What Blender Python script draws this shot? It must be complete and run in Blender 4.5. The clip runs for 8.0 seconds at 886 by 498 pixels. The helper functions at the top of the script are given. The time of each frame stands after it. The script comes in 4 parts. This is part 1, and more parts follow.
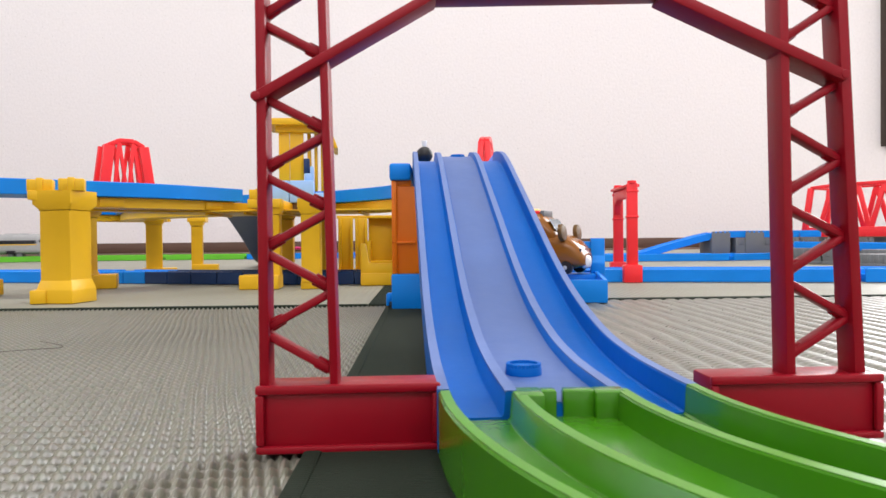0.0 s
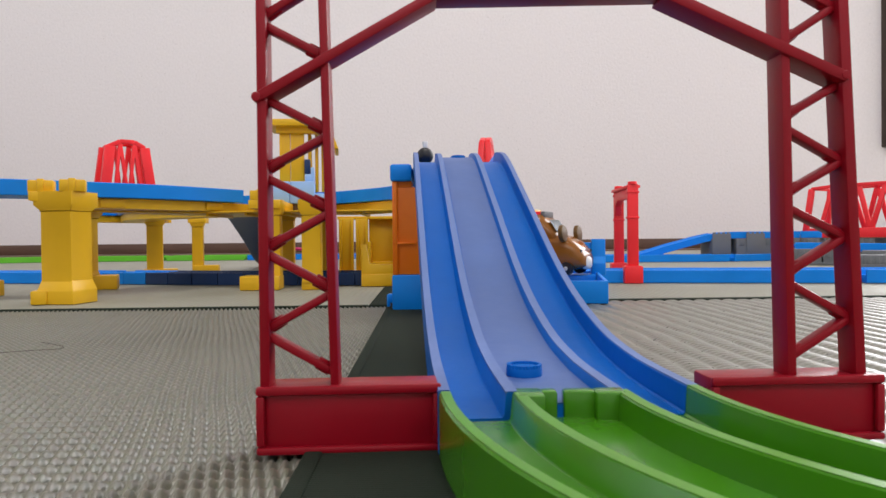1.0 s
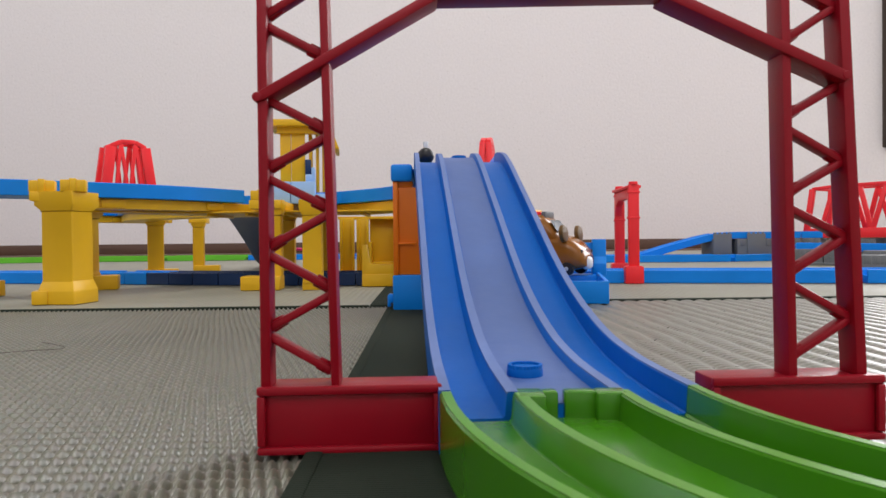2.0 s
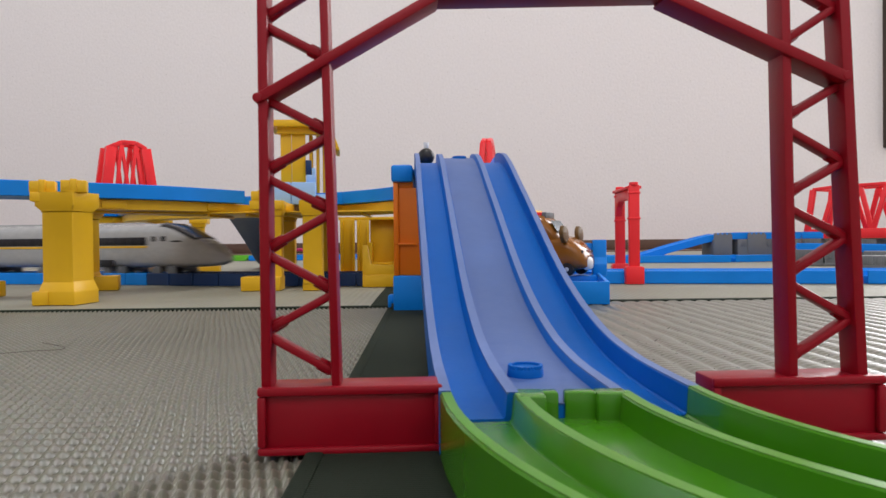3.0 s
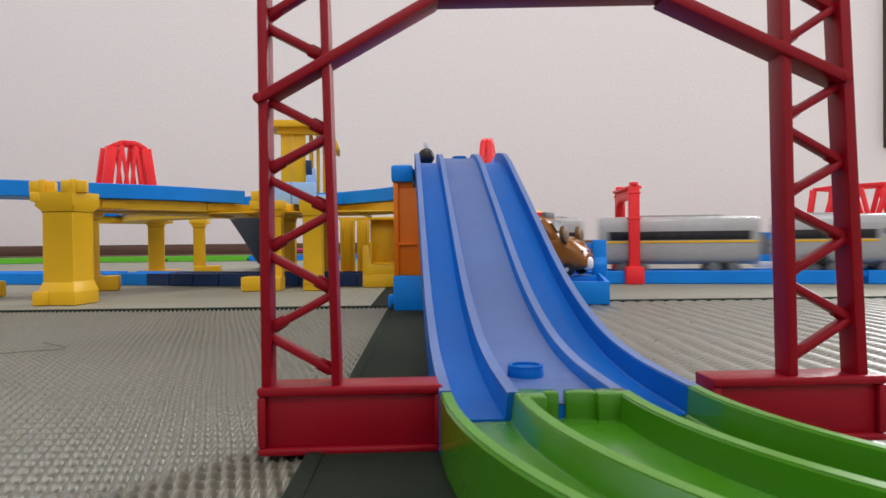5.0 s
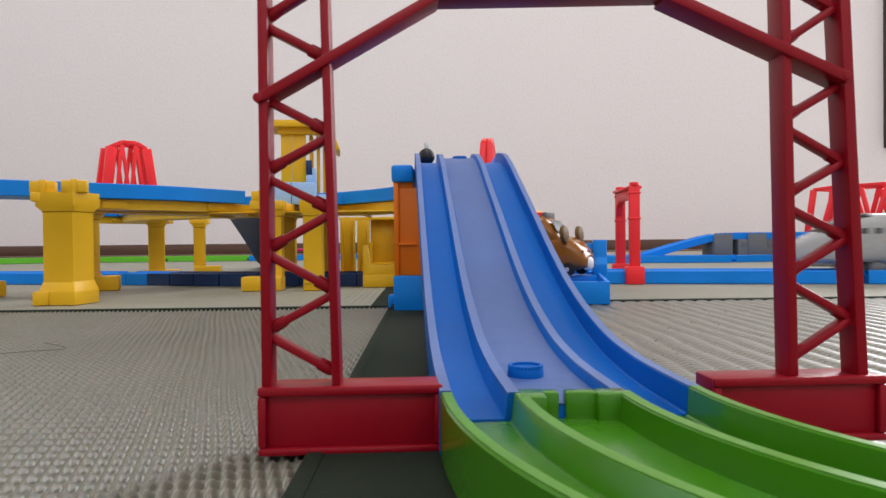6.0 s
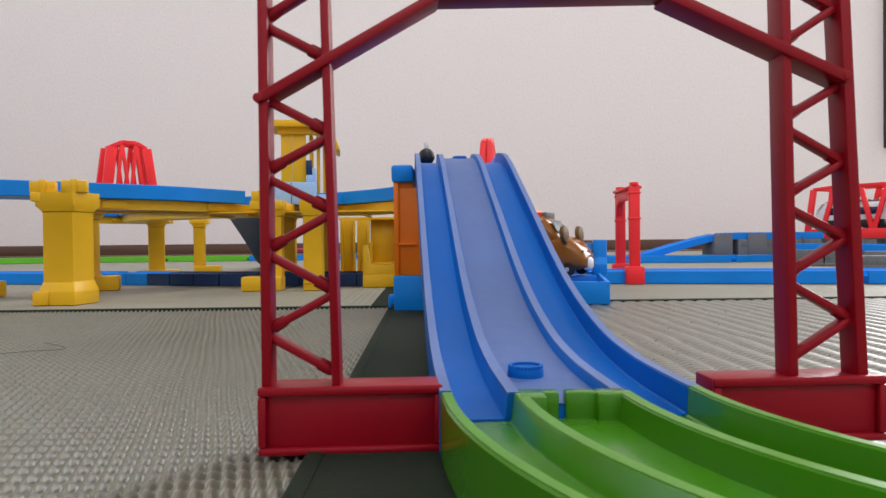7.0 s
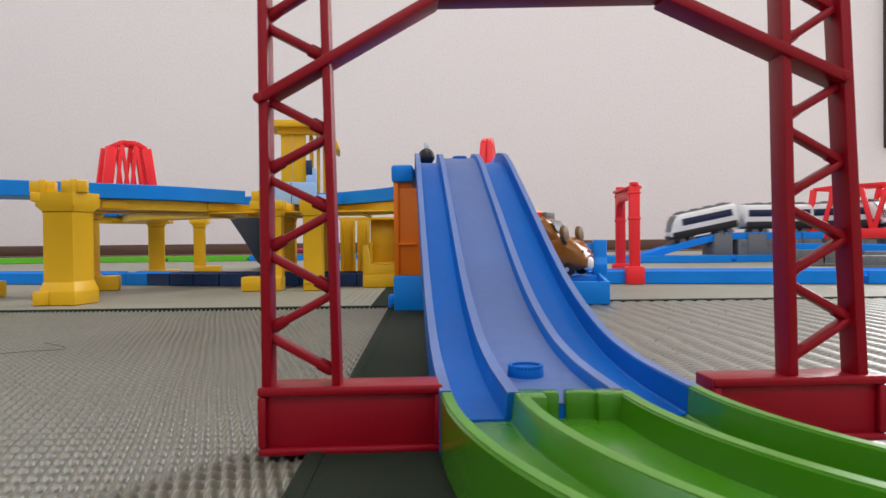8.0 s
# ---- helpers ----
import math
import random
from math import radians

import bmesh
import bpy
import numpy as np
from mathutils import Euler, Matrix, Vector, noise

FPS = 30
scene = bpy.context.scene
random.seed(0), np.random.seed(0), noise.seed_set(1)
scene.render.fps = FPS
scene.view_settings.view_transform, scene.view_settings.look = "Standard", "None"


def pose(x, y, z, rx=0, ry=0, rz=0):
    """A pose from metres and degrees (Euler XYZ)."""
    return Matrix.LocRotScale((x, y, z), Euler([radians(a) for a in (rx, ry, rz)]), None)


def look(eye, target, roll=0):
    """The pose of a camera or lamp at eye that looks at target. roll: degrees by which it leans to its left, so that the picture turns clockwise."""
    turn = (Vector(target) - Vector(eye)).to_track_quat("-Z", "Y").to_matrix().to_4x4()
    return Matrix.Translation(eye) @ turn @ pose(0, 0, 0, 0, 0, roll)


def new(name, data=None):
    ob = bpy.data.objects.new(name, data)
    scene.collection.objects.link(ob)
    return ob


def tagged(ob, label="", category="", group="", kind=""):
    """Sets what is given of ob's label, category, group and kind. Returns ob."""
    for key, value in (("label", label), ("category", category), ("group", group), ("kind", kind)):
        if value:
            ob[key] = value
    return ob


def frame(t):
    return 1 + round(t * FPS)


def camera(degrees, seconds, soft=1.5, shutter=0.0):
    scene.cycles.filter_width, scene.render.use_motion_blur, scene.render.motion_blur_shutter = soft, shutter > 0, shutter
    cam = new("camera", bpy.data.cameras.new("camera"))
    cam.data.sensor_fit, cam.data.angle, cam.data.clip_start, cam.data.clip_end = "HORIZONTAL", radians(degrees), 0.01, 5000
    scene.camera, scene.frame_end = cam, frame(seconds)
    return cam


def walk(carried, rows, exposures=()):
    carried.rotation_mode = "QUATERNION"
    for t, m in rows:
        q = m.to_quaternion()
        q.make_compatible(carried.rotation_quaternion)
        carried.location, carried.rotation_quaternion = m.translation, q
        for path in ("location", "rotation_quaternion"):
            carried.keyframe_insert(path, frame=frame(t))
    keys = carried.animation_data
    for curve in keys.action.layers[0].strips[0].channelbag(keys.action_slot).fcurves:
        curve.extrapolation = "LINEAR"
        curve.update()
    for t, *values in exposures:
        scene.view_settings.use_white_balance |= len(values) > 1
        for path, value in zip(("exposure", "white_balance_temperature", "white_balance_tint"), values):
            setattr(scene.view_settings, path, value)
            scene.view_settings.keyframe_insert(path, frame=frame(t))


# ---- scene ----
from mathutils.geometry import tessellate_polygon

# ---- camera ----
cam = camera(64, 8.0, soft=1.5, shutter=0.6)
EYE = (0.0, 0.0, 0.031)
cam.data.dof.use_dof = True
cam.data.dof.focus_distance, cam.data.dof.aperture_fstop = 0.36, 140.0


def aim(yaw, down):
    return look(EYE, (math.sin(radians(yaw)), math.cos(radians(yaw)), EYE[2] - math.tan(radians(down))), -0.6)


walk(cam, [(0.0, aim(0.14, 0.82)), (0.5, aim(0.13, 0.77)), (1.0, aim(0.09, 0.75)), (1.5, aim(0.06, 0.75)),
           (3.0, aim(0.0, 0.69)), (4.0, aim(0.0, 0.685)), (4.7, aim(-0.005, 0.685)), (5.8, aim(-0.03, 0.685)), (8.0, aim(-0.03, 0.685))],
     exposures=[(0.0, 0.41), (0.5, 0.10), (1.0, -0.03), (1.5, -0.08), (3.0, -0.15), (4.5, -0.12), (8.0, -0.10)])

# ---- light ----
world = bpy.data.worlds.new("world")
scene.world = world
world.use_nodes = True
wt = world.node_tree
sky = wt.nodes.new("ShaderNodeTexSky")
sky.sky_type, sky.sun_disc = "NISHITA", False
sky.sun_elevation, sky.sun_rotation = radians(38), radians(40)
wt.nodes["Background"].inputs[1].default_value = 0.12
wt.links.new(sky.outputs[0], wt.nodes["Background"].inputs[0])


def area_light(name, eye, target, w, h, power, colour):
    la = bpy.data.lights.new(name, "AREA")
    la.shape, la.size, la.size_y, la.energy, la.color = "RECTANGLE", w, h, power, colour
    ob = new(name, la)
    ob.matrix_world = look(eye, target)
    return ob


area_light("daylight_back_window", (1.95, 1.86, 1.14), (1.6, 0.0, 0.6), 1.4, 1.6, 58, (0.98, 0.98, 1.0))
# Fill from the west, added; no window is seen on that side.
area_light("left_fill", (-2.16, 0.3, 1.25), (0.0, 0.7, 0.9), 1.9, 1.3, 12, (0.97, 0.98, 1.0))
# Fill from the south, added to brighten front faces; nothing is seen there.
area_light("south_fill", (0.2, -1.46, 1.66), (0.2, 1.5, 0.5), 2.4, 1.0, 23, (1.0, 0.985, 0.98))
# Overhead fill, added; its source is out of view.
lamp = area_light("overhead_fill", (0.1, 0.12, 2.27), (0.1, 0.12, 0.0), 0.5, 0.5, 21, (1.0, 0.955, 0.93))


# ---- materials ----
def nodes(name):
    m = bpy.data.materials.new(name)
    m.use_nodes = True
    return m, m.node_tree, m.node_tree.nodes["Principled BSDF"]


def add_noise(nt, scale, detail=4.0, coord="Object"):
    tc = nt.nodes.new("ShaderNodeTexCoord")
    n = nt.nodes.new("ShaderNodeTexNoise")
    n.inputs["Scale"].default_value, n.inputs["Detail"].default_value = scale, detail
    nt.links.new(tc.outputs[coord], n.inputs["Vector"])
    return n


def mixed(nt, fac, a, b, target):
    r = nt.nodes.new("ShaderNodeMix")
    r.data_type = "RGBA"
    r.inputs[6].default_value, r.inputs[7].default_value = (*a, 1), (*b, 1)
    nt.links.new(fac, r.inputs[0])
    nt.links.new(r.outputs[2], target)
    return r


def spread(nt, fac, lo, hi, target):
    r = nt.nodes.new("ShaderNodeMapRange")
    r.inputs[3].default_value, r.inputs[4].default_value = lo, hi
    nt.links.new(fac, r.inputs[0])
    nt.links.new(r.outputs[0], target)


def bumped(nt, b, height, strength, distance):
    u = nt.nodes.new("ShaderNodeBump")
    u.inputs["Strength"].default_value, u.inputs["Distance"].default_value = strength, distance
    nt.links.new(height, u.inputs["Height"])
    nt.links.new(u.outputs[0], b.inputs["Normal"])


def plastic(name, c, rough=0.32, wear=0.16, scatter=0.0, spec=0.32):
    """Moulded toy plastic: slight tone drift, scuffed gloss, faint moulding ripple."""
    m, nt, b = nodes(name)
    big = add_noise(nt, 35.0, 3.0)
    dark = tuple(v * (1 - wear) for v in c)
    lite = tuple(min(1, v * (1 + wear * 0.5) + 0.004) for v in c)
    mixed(nt, big.outputs["Fac"], dark, lite, b.inputs["Base Color"])
    fine = add_noise(nt, 260.0, 5.0)
    spread(nt, fine.outputs["Fac"], rough * 0.88, rough * 1.14, b.inputs["Roughness"])
    bumped(nt, b, add_noise(nt, 900.0, 2.0).outputs["Fac"], 0.06, 0.0003)
    b.inputs["Specular IOR Level"].default_value = spec
    if scatter:
        b.inputs["Subsurface Weight"].default_value = scatter
        b.inputs["Subsurface Radius"].default_value = (0.004, 0.004, 0.003)
        b.inputs["Subsurface Scale"].default_value = 0.6
    return m


BLUE = plastic("rail_blue", (0.002, 0.230, 0.78), 0.36, spec=0.22)
# Rail blue darkened for the slope, with the near-side shade in its colour.
SHADED_BLUE = plastic("rail_blue_shaded", (0.0, 0.115, 0.47), 0.40, 0.12, spec=0.10)
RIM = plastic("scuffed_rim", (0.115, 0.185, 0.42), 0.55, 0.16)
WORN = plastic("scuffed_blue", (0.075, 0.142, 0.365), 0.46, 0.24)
# Navy of the kiosk; on rails it stands in for blue in shade.
NAVY_AND_SHADE = plastic("navy_and_shade_blue", (0.008, 0.036, 0.125), 0.35)
PALE = plastic("pale_blue", (0.30, 0.52, 0.90), 0.4)
# Crimson is deepened so the near gantry carries its shade in the colour.
RED = plastic("crimson_red_shaded", (0.29, 0.002, 0.012), 0.36, spec=0.24)
SCARLET = plastic("scarlet_red", (0.92, 0.026, 0.034), 0.36)
YELLOW = plastic("golden_yellow", (0.80, 0.47, 0.012), 0.38)
GREEN = plastic("leaf_green", (0.048, 0.21, 0.005), 0.19, 0.07, 0.12, 0.45)
# Rim green: scuffs plus the glow of translucent edges, mixed into one colour.
GREEN_RIM = plastic("worn_and_lit_green", (0.085, 0.265, 0.014), 0.38, 0.15)
LIME = plastic("lime_green", (0.13, 0.50, 0.03), 0.3)
ORANGE = plastic("burnt_orange", (0.85, 0.19, 0.004), 0.35)
GREY = plastic("stone_grey", (0.15, 0.16, 0.17), 0.5)
SILVER = plastic("silver_grey", (0.42, 0.425, 0.43), 0.28)
COACH = plastic("silver_coach_paint", (0.39, 0.395, 0.40), 0.27, 0.10)
WHITE = plastic("white_plastic", (0.78, 0.79, 0.80), 0.3)
BLACK = plastic("black_plastic", (0.012, 0.012, 0.014), 0.35)
SMOKE = plastic("smoked_window", (0.016, 0.016, 0.02), 0.2)
MIDNIGHT = plastic("midnight_window", (0.014, 0.022, 0.06), 0.15)
BROWN = plastic("brown_enamel", (0.26, 0.095, 0.014), 0.14)
OLIVE = plastic("olive_brown", (0.13, 0.065, 0.012), 0.45, spec=0.3)
PINK = plastic("magenta_plastic", (0.62, 0.02, 0.16), 0.35)
GLASSY = plastic("grey_blue_window", (0.09, 0.11, 0.13), 0.15)


def wallpaper():
    m, nt, b = nodes("woven_wallpaper")
    tc = nt.nodes.new("ShaderNodeTexCoord")
    mp = nt.nodes.new("ShaderNodeMapping")
    mp.inputs["Scale"].default_value = (165, 165, 140)
    nt.links.new(tc.outputs["Object"], mp.inputs["Vector"])
    n = nt.nodes.new("ShaderNodeTexNoise")
    n.inputs["Scale"].default_value, n.inputs["Detail"].default_value = 1.0, 6.0
    nt.links.new(mp.outputs[0], n.inputs["Vector"])
    r = mixed(nt, n.outputs["Fac"], (0.78, 0.737, 0.742), (0.895, 0.85, 0.855), b.inputs["Base Color"])
    fleck = add_noise(nt, 190.0, 2.0)
    ramp = nt.nodes.new("ShaderNodeValToRGB")
    ramp.color_ramp.elements[0].position, ramp.color_ramp.elements[1].position = 0.66, 0.74
    nt.links.new(fleck.outputs["Fac"], ramp.inputs[0])
    f = nt.nodes.new("ShaderNodeMix")
    f.data_type = "RGBA"
    f.inputs[7].default_value = (0.55, 0.52, 0.50, 1)
    half = nt.nodes.new("ShaderNodeMath")
    half.operation = "MULTIPLY"
    half.inputs[1].default_value = 0.5
    nt.links.new(ramp.outputs[0], half.inputs[0])
    nt.links.new(half.outputs[0], f.inputs[0])
    nt.links.new(r.outputs[2], f.inputs[6])
    nt.links.new(f.outputs[2], b.inputs["Base Color"])
    b.inputs["Roughness"].default_value = 0.9
    bumped(nt, b, n.outputs["Fac"], 0.5, 0.001)
    return m


def wood(name, a, c, along=(3, 60, 60)):
    m, nt, b = nodes(name)
    tc = nt.nodes.new("ShaderNodeTexCoord")
    mp = nt.nodes.new("ShaderNodeMapping")
    mp.inputs["Scale"].default_value = along
    nt.links.new(tc.outputs["Object"], mp.inputs["Vector"])
    n = nt.nodes.new("ShaderNodeTexNoise")
    n.inputs["Scale"].default_value, n.inputs["Detail"].default_value = 2.0, 8.0
    nt.links.new(mp.outputs[0], n.inputs["Vector"])
    mixed(nt, n.outputs["Fac"], a, c, b.inputs["Base Color"])
    b.inputs["Roughness"].default_value = 0.5
    bumped(nt, b, n.outputs["Fac"], 0.2, 0.0005)
    return m


def straw(name, rot, bump, shine=0.4, sheen_gain=1.0):
    """Rush matting: stems and cross threads, sun-faded patches."""
    m, nt, b = nodes(name)
    big = add_noise(nt, 14.0, 4.0)
    small = add_noise(nt, 420.0, 3.0)
    r = mixed(nt, big.outputs["Fac"], (0.140 * sheen_gain, 0.138 * sheen_gain, 0.104 * sheen_gain), (0.218 * sheen_gain, 0.216 * sheen_gain, 0.174 * sheen_gain), b.inputs["Base Color"])
    k = nt.nodes.new("ShaderNodeMix")
    k.data_type, k.blend_type = "RGBA", "MULTIPLY"
    k.inputs[0].default_value = 0.5
    nt.links.new(r.outputs[2], k.inputs[6])
    nt.links.new(small.outputs["Color"], k.inputs[7])
    g = nt.nodes.new("ShaderNodeMix")
    g.data_type = "RGBA"
    g.inputs[0].default_value = 0.45
    nt.links.new(k.outputs[2], g.inputs[6])
    nt.links.new(r.outputs[2], g.inputs[7])
    nt.links.new(g.outputs[2], b.inputs["Base Color"])
    spread(nt, small.outputs["Fac"], shine - 0.1, shine + 0.14, b.inputs["Roughness"])
    b.inputs["Specular IOR Level"].default_value = 0.7
    if bump:
        tc = nt.nodes.new("ShaderNodeTexCoord")
        mp = nt.nodes.new("ShaderNodeMapping")
        mp.inputs["Rotation"].default_value = (0, 0, rot)
        nt.links.new(tc.outputs["Object"], mp.inputs["Vector"])
        w = nt.nodes.new("ShaderNodeTexWave")
        w.inputs["Scale"].default_value, w.inputs["Distortion"].default_value = 90.0, 0.8
        nt.links.new(mp.outputs[0], w.inputs["Vector"])
        bumped(nt, b, w.outputs["Fac"], 0.4, 0.0005)
    return m


def cloth():
    m, nt, b = nodes("dark_green_border_cloth")
    tc = nt.nodes.new("ShaderNodeTexCoord")
    w = nt.nodes.new("ShaderNodeTexWave")
    w.bands_direction = "Y"
    w.inputs["Scale"].default_value, w.inputs["Distortion"].default_value = 420.0, 0.8
    nt.links.new(tc.outputs["Object"], w.inputs["Vector"])
    big = add_noise(nt, 30.0, 4.0)
    mixed(nt, big.outputs["Fac"], (0.011, 0.018, 0.012), (0.023, 0.032, 0.022), b.inputs["Base Color"])
    b.inputs["Roughness"].default_value = 0.85
    b.inputs["Specular IOR Level"].default_value = 0.15
    bumped(nt, b, w.outputs["Fac"], 0.5, 0.0004)
    return m


# Far matting colour is lifted 1.6x to stand in for grazing sheen.
PAPER, STRAW, STRAW_SHEEN, CLOTH = wallpaper(), straw("rush_weave", 0, False, 0.34), straw("rush_weave_sheen", 0, True, 0.45, 1.6), cloth()
STRAW_GLOSSY = straw("rush_weave_polished", 0, False, 0.30)
TRIM = wood("brown_wood", (0.075, 0.036, 0.022), (0.14, 0.07, 0.042))
DARKWOOD = wood("dark_wood", (0.03, 0.018, 0.012), (0.06, 0.035, 0.022), (60, 60, 3))
FLOORWOOD = wood("floor_board", (0.13, 0.085, 0.05), (0.22, 0.15, 0.09))
BOARD = wood("ceiling_board", (0.62, 0.59, 0.56), (0.72, 0.69, 0.66))


# ---- mesh tools (millimetres) ----
def thing(name, x, y, z, turn, label, category, group="", kind=""):
    ob = new(name)
    ob.matrix_basis = pose(x / 1000, y / 1000, z / 1000, 0, 0, turn)
    return tagged(ob, label, category, group, kind)


def mesh_of(name, bm, mat, smooth=40):
    for v in bm.verts:
        v.co *= 0.001
    bmesh.ops.recalc_face_normals(bm, faces=bm.faces)
    me = bpy.data.meshes.new(name)
    bm.to_mesh(me)
    bm.free()
    me.materials.append(mat)
    if smooth:
        for p in me.polygons:
            p.use_smooth = True
        me.set_sharp_from_angle(angle=radians(smooth))
    return me


def part(name, bm, mat, parent, label="", smooth=40):
    ob = new(name, mesh_of(name, bm, mat, smooth))
    ob.parent = parent
    return tagged(ob, label)


def box(x0, x1, y0, y1, z0, z1, bev=0.35, into=None):
    b = bmesh.new()
    bmesh.ops.create_cube(b, size=1)
    for v in b.verts:
        v.co = Vector(((x0 + x1) / 2 + v.co.x * (x1 - x0), (y0 + y1) / 2 + v.co.y * (y1 - y0), (z0 + z1) / 2 + v.co.z * (z1 - z0)))
    if bev:
        bmesh.ops.bevel(b, geom=list(b.edges), offset=bev, segments=2, affect="EDGES", profile=0.5)
    return join(into, b)


def join(into, b):
    if into is None:
        return b
    me = bpy.data.meshes.new("tmp")
    b.to_mesh(me)
    b.free()
    into.from_mesh(me)
    bpy.data.meshes.remove(me)
    return into


def bar(p, q, w, d, bev=0.25, into=None, up=(0, 1, 0)):
    """A square-cut bar from p to q; d is its size along up."""
    p, q, up = Vector(p), Vector(q), Vector(up)
    a = (q - p).normalized()
    u = (up - a * up.dot(a)).normalized()
    s = a.cross(u)
    b = bmesh.new()
    vs = [[b.verts.new(e + s * i * w / 2 + u * j * d / 2) for i, j in ((-1, -1), (1, -1), (1, 1), (-1, 1))] for e in (p, q)]
    b.faces.new(vs[0][::-1]), b.faces.new(vs[1])
    for k in range(4):
        b.faces.new((vs[0][k], vs[0][(k + 1) % 4], vs[1][(k + 1) % 4], vs[1][k]))
    if bev:
        bmesh.ops.bevel(b, geom=list(b.edges), offset=bev, segments=2, affect="EDGES", profile=0.5)
    return join(into, b)


def rod(p, q, r0, r1=None, n=20, into=None):
    p, q = Vector(p), Vector(q)
    b = bmesh.new()
    m = Matrix.Translation((p + q) / 2) @ (q - p).to_track_quat("Z", "Y").to_matrix().to_4x4()
    bmesh.ops.create_cone(b, cap_ends=True, segments=n, radius1=r0, radius2=r0 if r1 is None else r1, depth=(q - p).length, matrix=m)
    rim = [e for e in b.edges if any(len(f.verts) > 4 for f in e.link_faces)]
    bmesh.ops.bevel(b, geom=rim, offset=min(r0, 2.0) * 0.15, segments=2, affect="EDGES", profile=0.5)
    return join(into, b)


def plate(pts, axis, a, b_, bev=0.3, into=None):
    """An outline in two axes, drawn out along the third from a to b_."""
    b = bmesh.new()

    def at(u, v, w):
        return {"x": (w, u, v), "y": (u, w, v), "z": (u, v, w)}[axis]
    lo = [b.verts.new(at(u, v, a)) for u, v in pts]
    hi = [b.verts.new(at(u, v, b_)) for u, v in pts]
    b.faces.new(lo), b.faces.new(hi)
    for k in range(len(pts)):
        n = (k + 1) % len(pts)
        b.faces.new((lo[k], lo[n], hi[n], hi[k]))
    bmesh.ops.recalc_face_normals(b, faces=b.faces)
    if bev:
        bmesh.ops.bevel(b, geom=list(b.edges), offset=bev, segments=2, affect="EDGES", profile=0.5)
    return join(into, b)


def spline(pts, step=6.0):
    """A smooth line through points (x, y, z), cut into even steps."""
    P = [Vector(p) for p in pts]
    P = [P[0] * 2 - P[1]] + P + [P[-1] * 2 - P[-2]]
    fine = []
    for k in range(1, len(P) - 2):
        for i in range(40):
            t = i / 40
            a, b, c, d = P[k - 1], P[k], P[k + 1], P[k + 2]
            fine.append(0.5 * ((2 * b) + (c - a) * t + (2 * a - 5 * b + 4 * c - d) * t * t + (3 * b - a - 3 * c + d) * t ** 3))
    fine.append(P[-2])
    run = [0.0]
    for a, b in zip(fine, fine[1:]):
        run.append(run[-1] + (b - a).length)
    n = max(2, round(run[-1] / step))
    out, k = [], 0
    for i in range(n + 1):
        s = run[-1] * i / n
        while k < len(run) - 2 and run[k + 1] < s:
            k += 1
        f = (s - run[k]) / max(1e-9, run[k + 1] - run[k])
        out.append(fine[k].lerp(fine[k + 1], min(1, max(0, f))))
    return out


def sweep(profile, path, into=None, origin=(0, 0, 0)):
    """Draws a closed cross-section (across, up) along a path; up leans with the slope."""
    b = bmesh.new()
    o = Vector(origin)
    rings = []
    for k, p in enumerate(path):
        t = (path[min(k + 1, len(path) - 1)] - path[max(k - 1, 0)]).normalized()
        side = t.cross(Vector((0, 0, 1))).normalized()
        up = side.cross(t)
        rings.append([b.verts.new(p - o + side * u + up * v) for u, v in profile])
    n = len(profile)
    for r, q in zip(rings, rings[1:]):
        for k in range(n):
            b.faces.new((r[k], r[(k + 1) % n], q[(k + 1) % n], q[k]))
    for ring in (rings[0], rings[-1]):
        for tri in tessellate_polygon([[Vector((u, v, 0)) for u, v in profile]]):
            b.faces.new([ring[i] for i in tri])
    return join(into, b)


H = 9.5
HALF = [(0, 7.3), (6.4, 7.3), (6.7, 8.8), (7.0, 9.1), (8.2, 9.1), (8.5, 8.8), (8.8, 5.6), (9.1, 5.3), (16.7, 5.3), (17.0, 5.6), (17.2, 9.2), (17.5, H), (18.6, H), (19, 9.1), (19, 0.4), (18.6, 0)]
SECTION = [(-u, v) for u, v in HALF[:0:-1]] + HALF


LOW = [(u, v * 0.93) for u, v in SECTION]
# the slope rail: its middle band lies a little to one side
SLOPED = [(u - 0.7 if abs(u) < 9.5 else u, v) for u, v in SECTION]


def rail(name, pts, mat, label, group="", tab=True, step=6.0, category="toy rail", worn=None, section=LOW):
    """One rail: body with two wheel grooves, and its joint tab. pts run along the underside's middle line."""
    path = spline(pts, step)
    o = path[0].copy()
    ob = thing(name, *o, 0, label, category, group)
    part("track_body", sweep(section, path, origin=o), mat, ob)
    if tab:
        a = (path[0] - path[1]).normalized()
        s = a.cross(Vector((0, 0, 1)))
        b = bar(a * -3 + Vector((0, 0, 5)), a * 5.5 + Vector((0, 0, 5)), 4, 4, 0.3, up=(0, 0, 1))
        rod(a * 6.5 + Vector((0, 0, 3)), a * 6.5 + Vector((0, 0, 7)), 3.2, into=b)
        part("joint_tab", b, mat, ob)
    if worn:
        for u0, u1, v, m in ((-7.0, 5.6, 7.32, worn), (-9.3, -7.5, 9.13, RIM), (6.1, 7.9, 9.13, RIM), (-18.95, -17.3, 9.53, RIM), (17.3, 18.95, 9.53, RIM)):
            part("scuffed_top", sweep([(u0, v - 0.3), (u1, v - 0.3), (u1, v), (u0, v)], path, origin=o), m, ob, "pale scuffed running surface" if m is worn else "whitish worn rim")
    return ob


# ---- the room ----
def slab(name, x0, x1, y0, y1, z0, z1, mat, label, category="wall", bev=0):
    ob = new(name, mesh_of(name, box(x0, x1, y0, y1, z0, z1, bev), mat, 0))
    return tagged(ob, label, category, kind="structure")


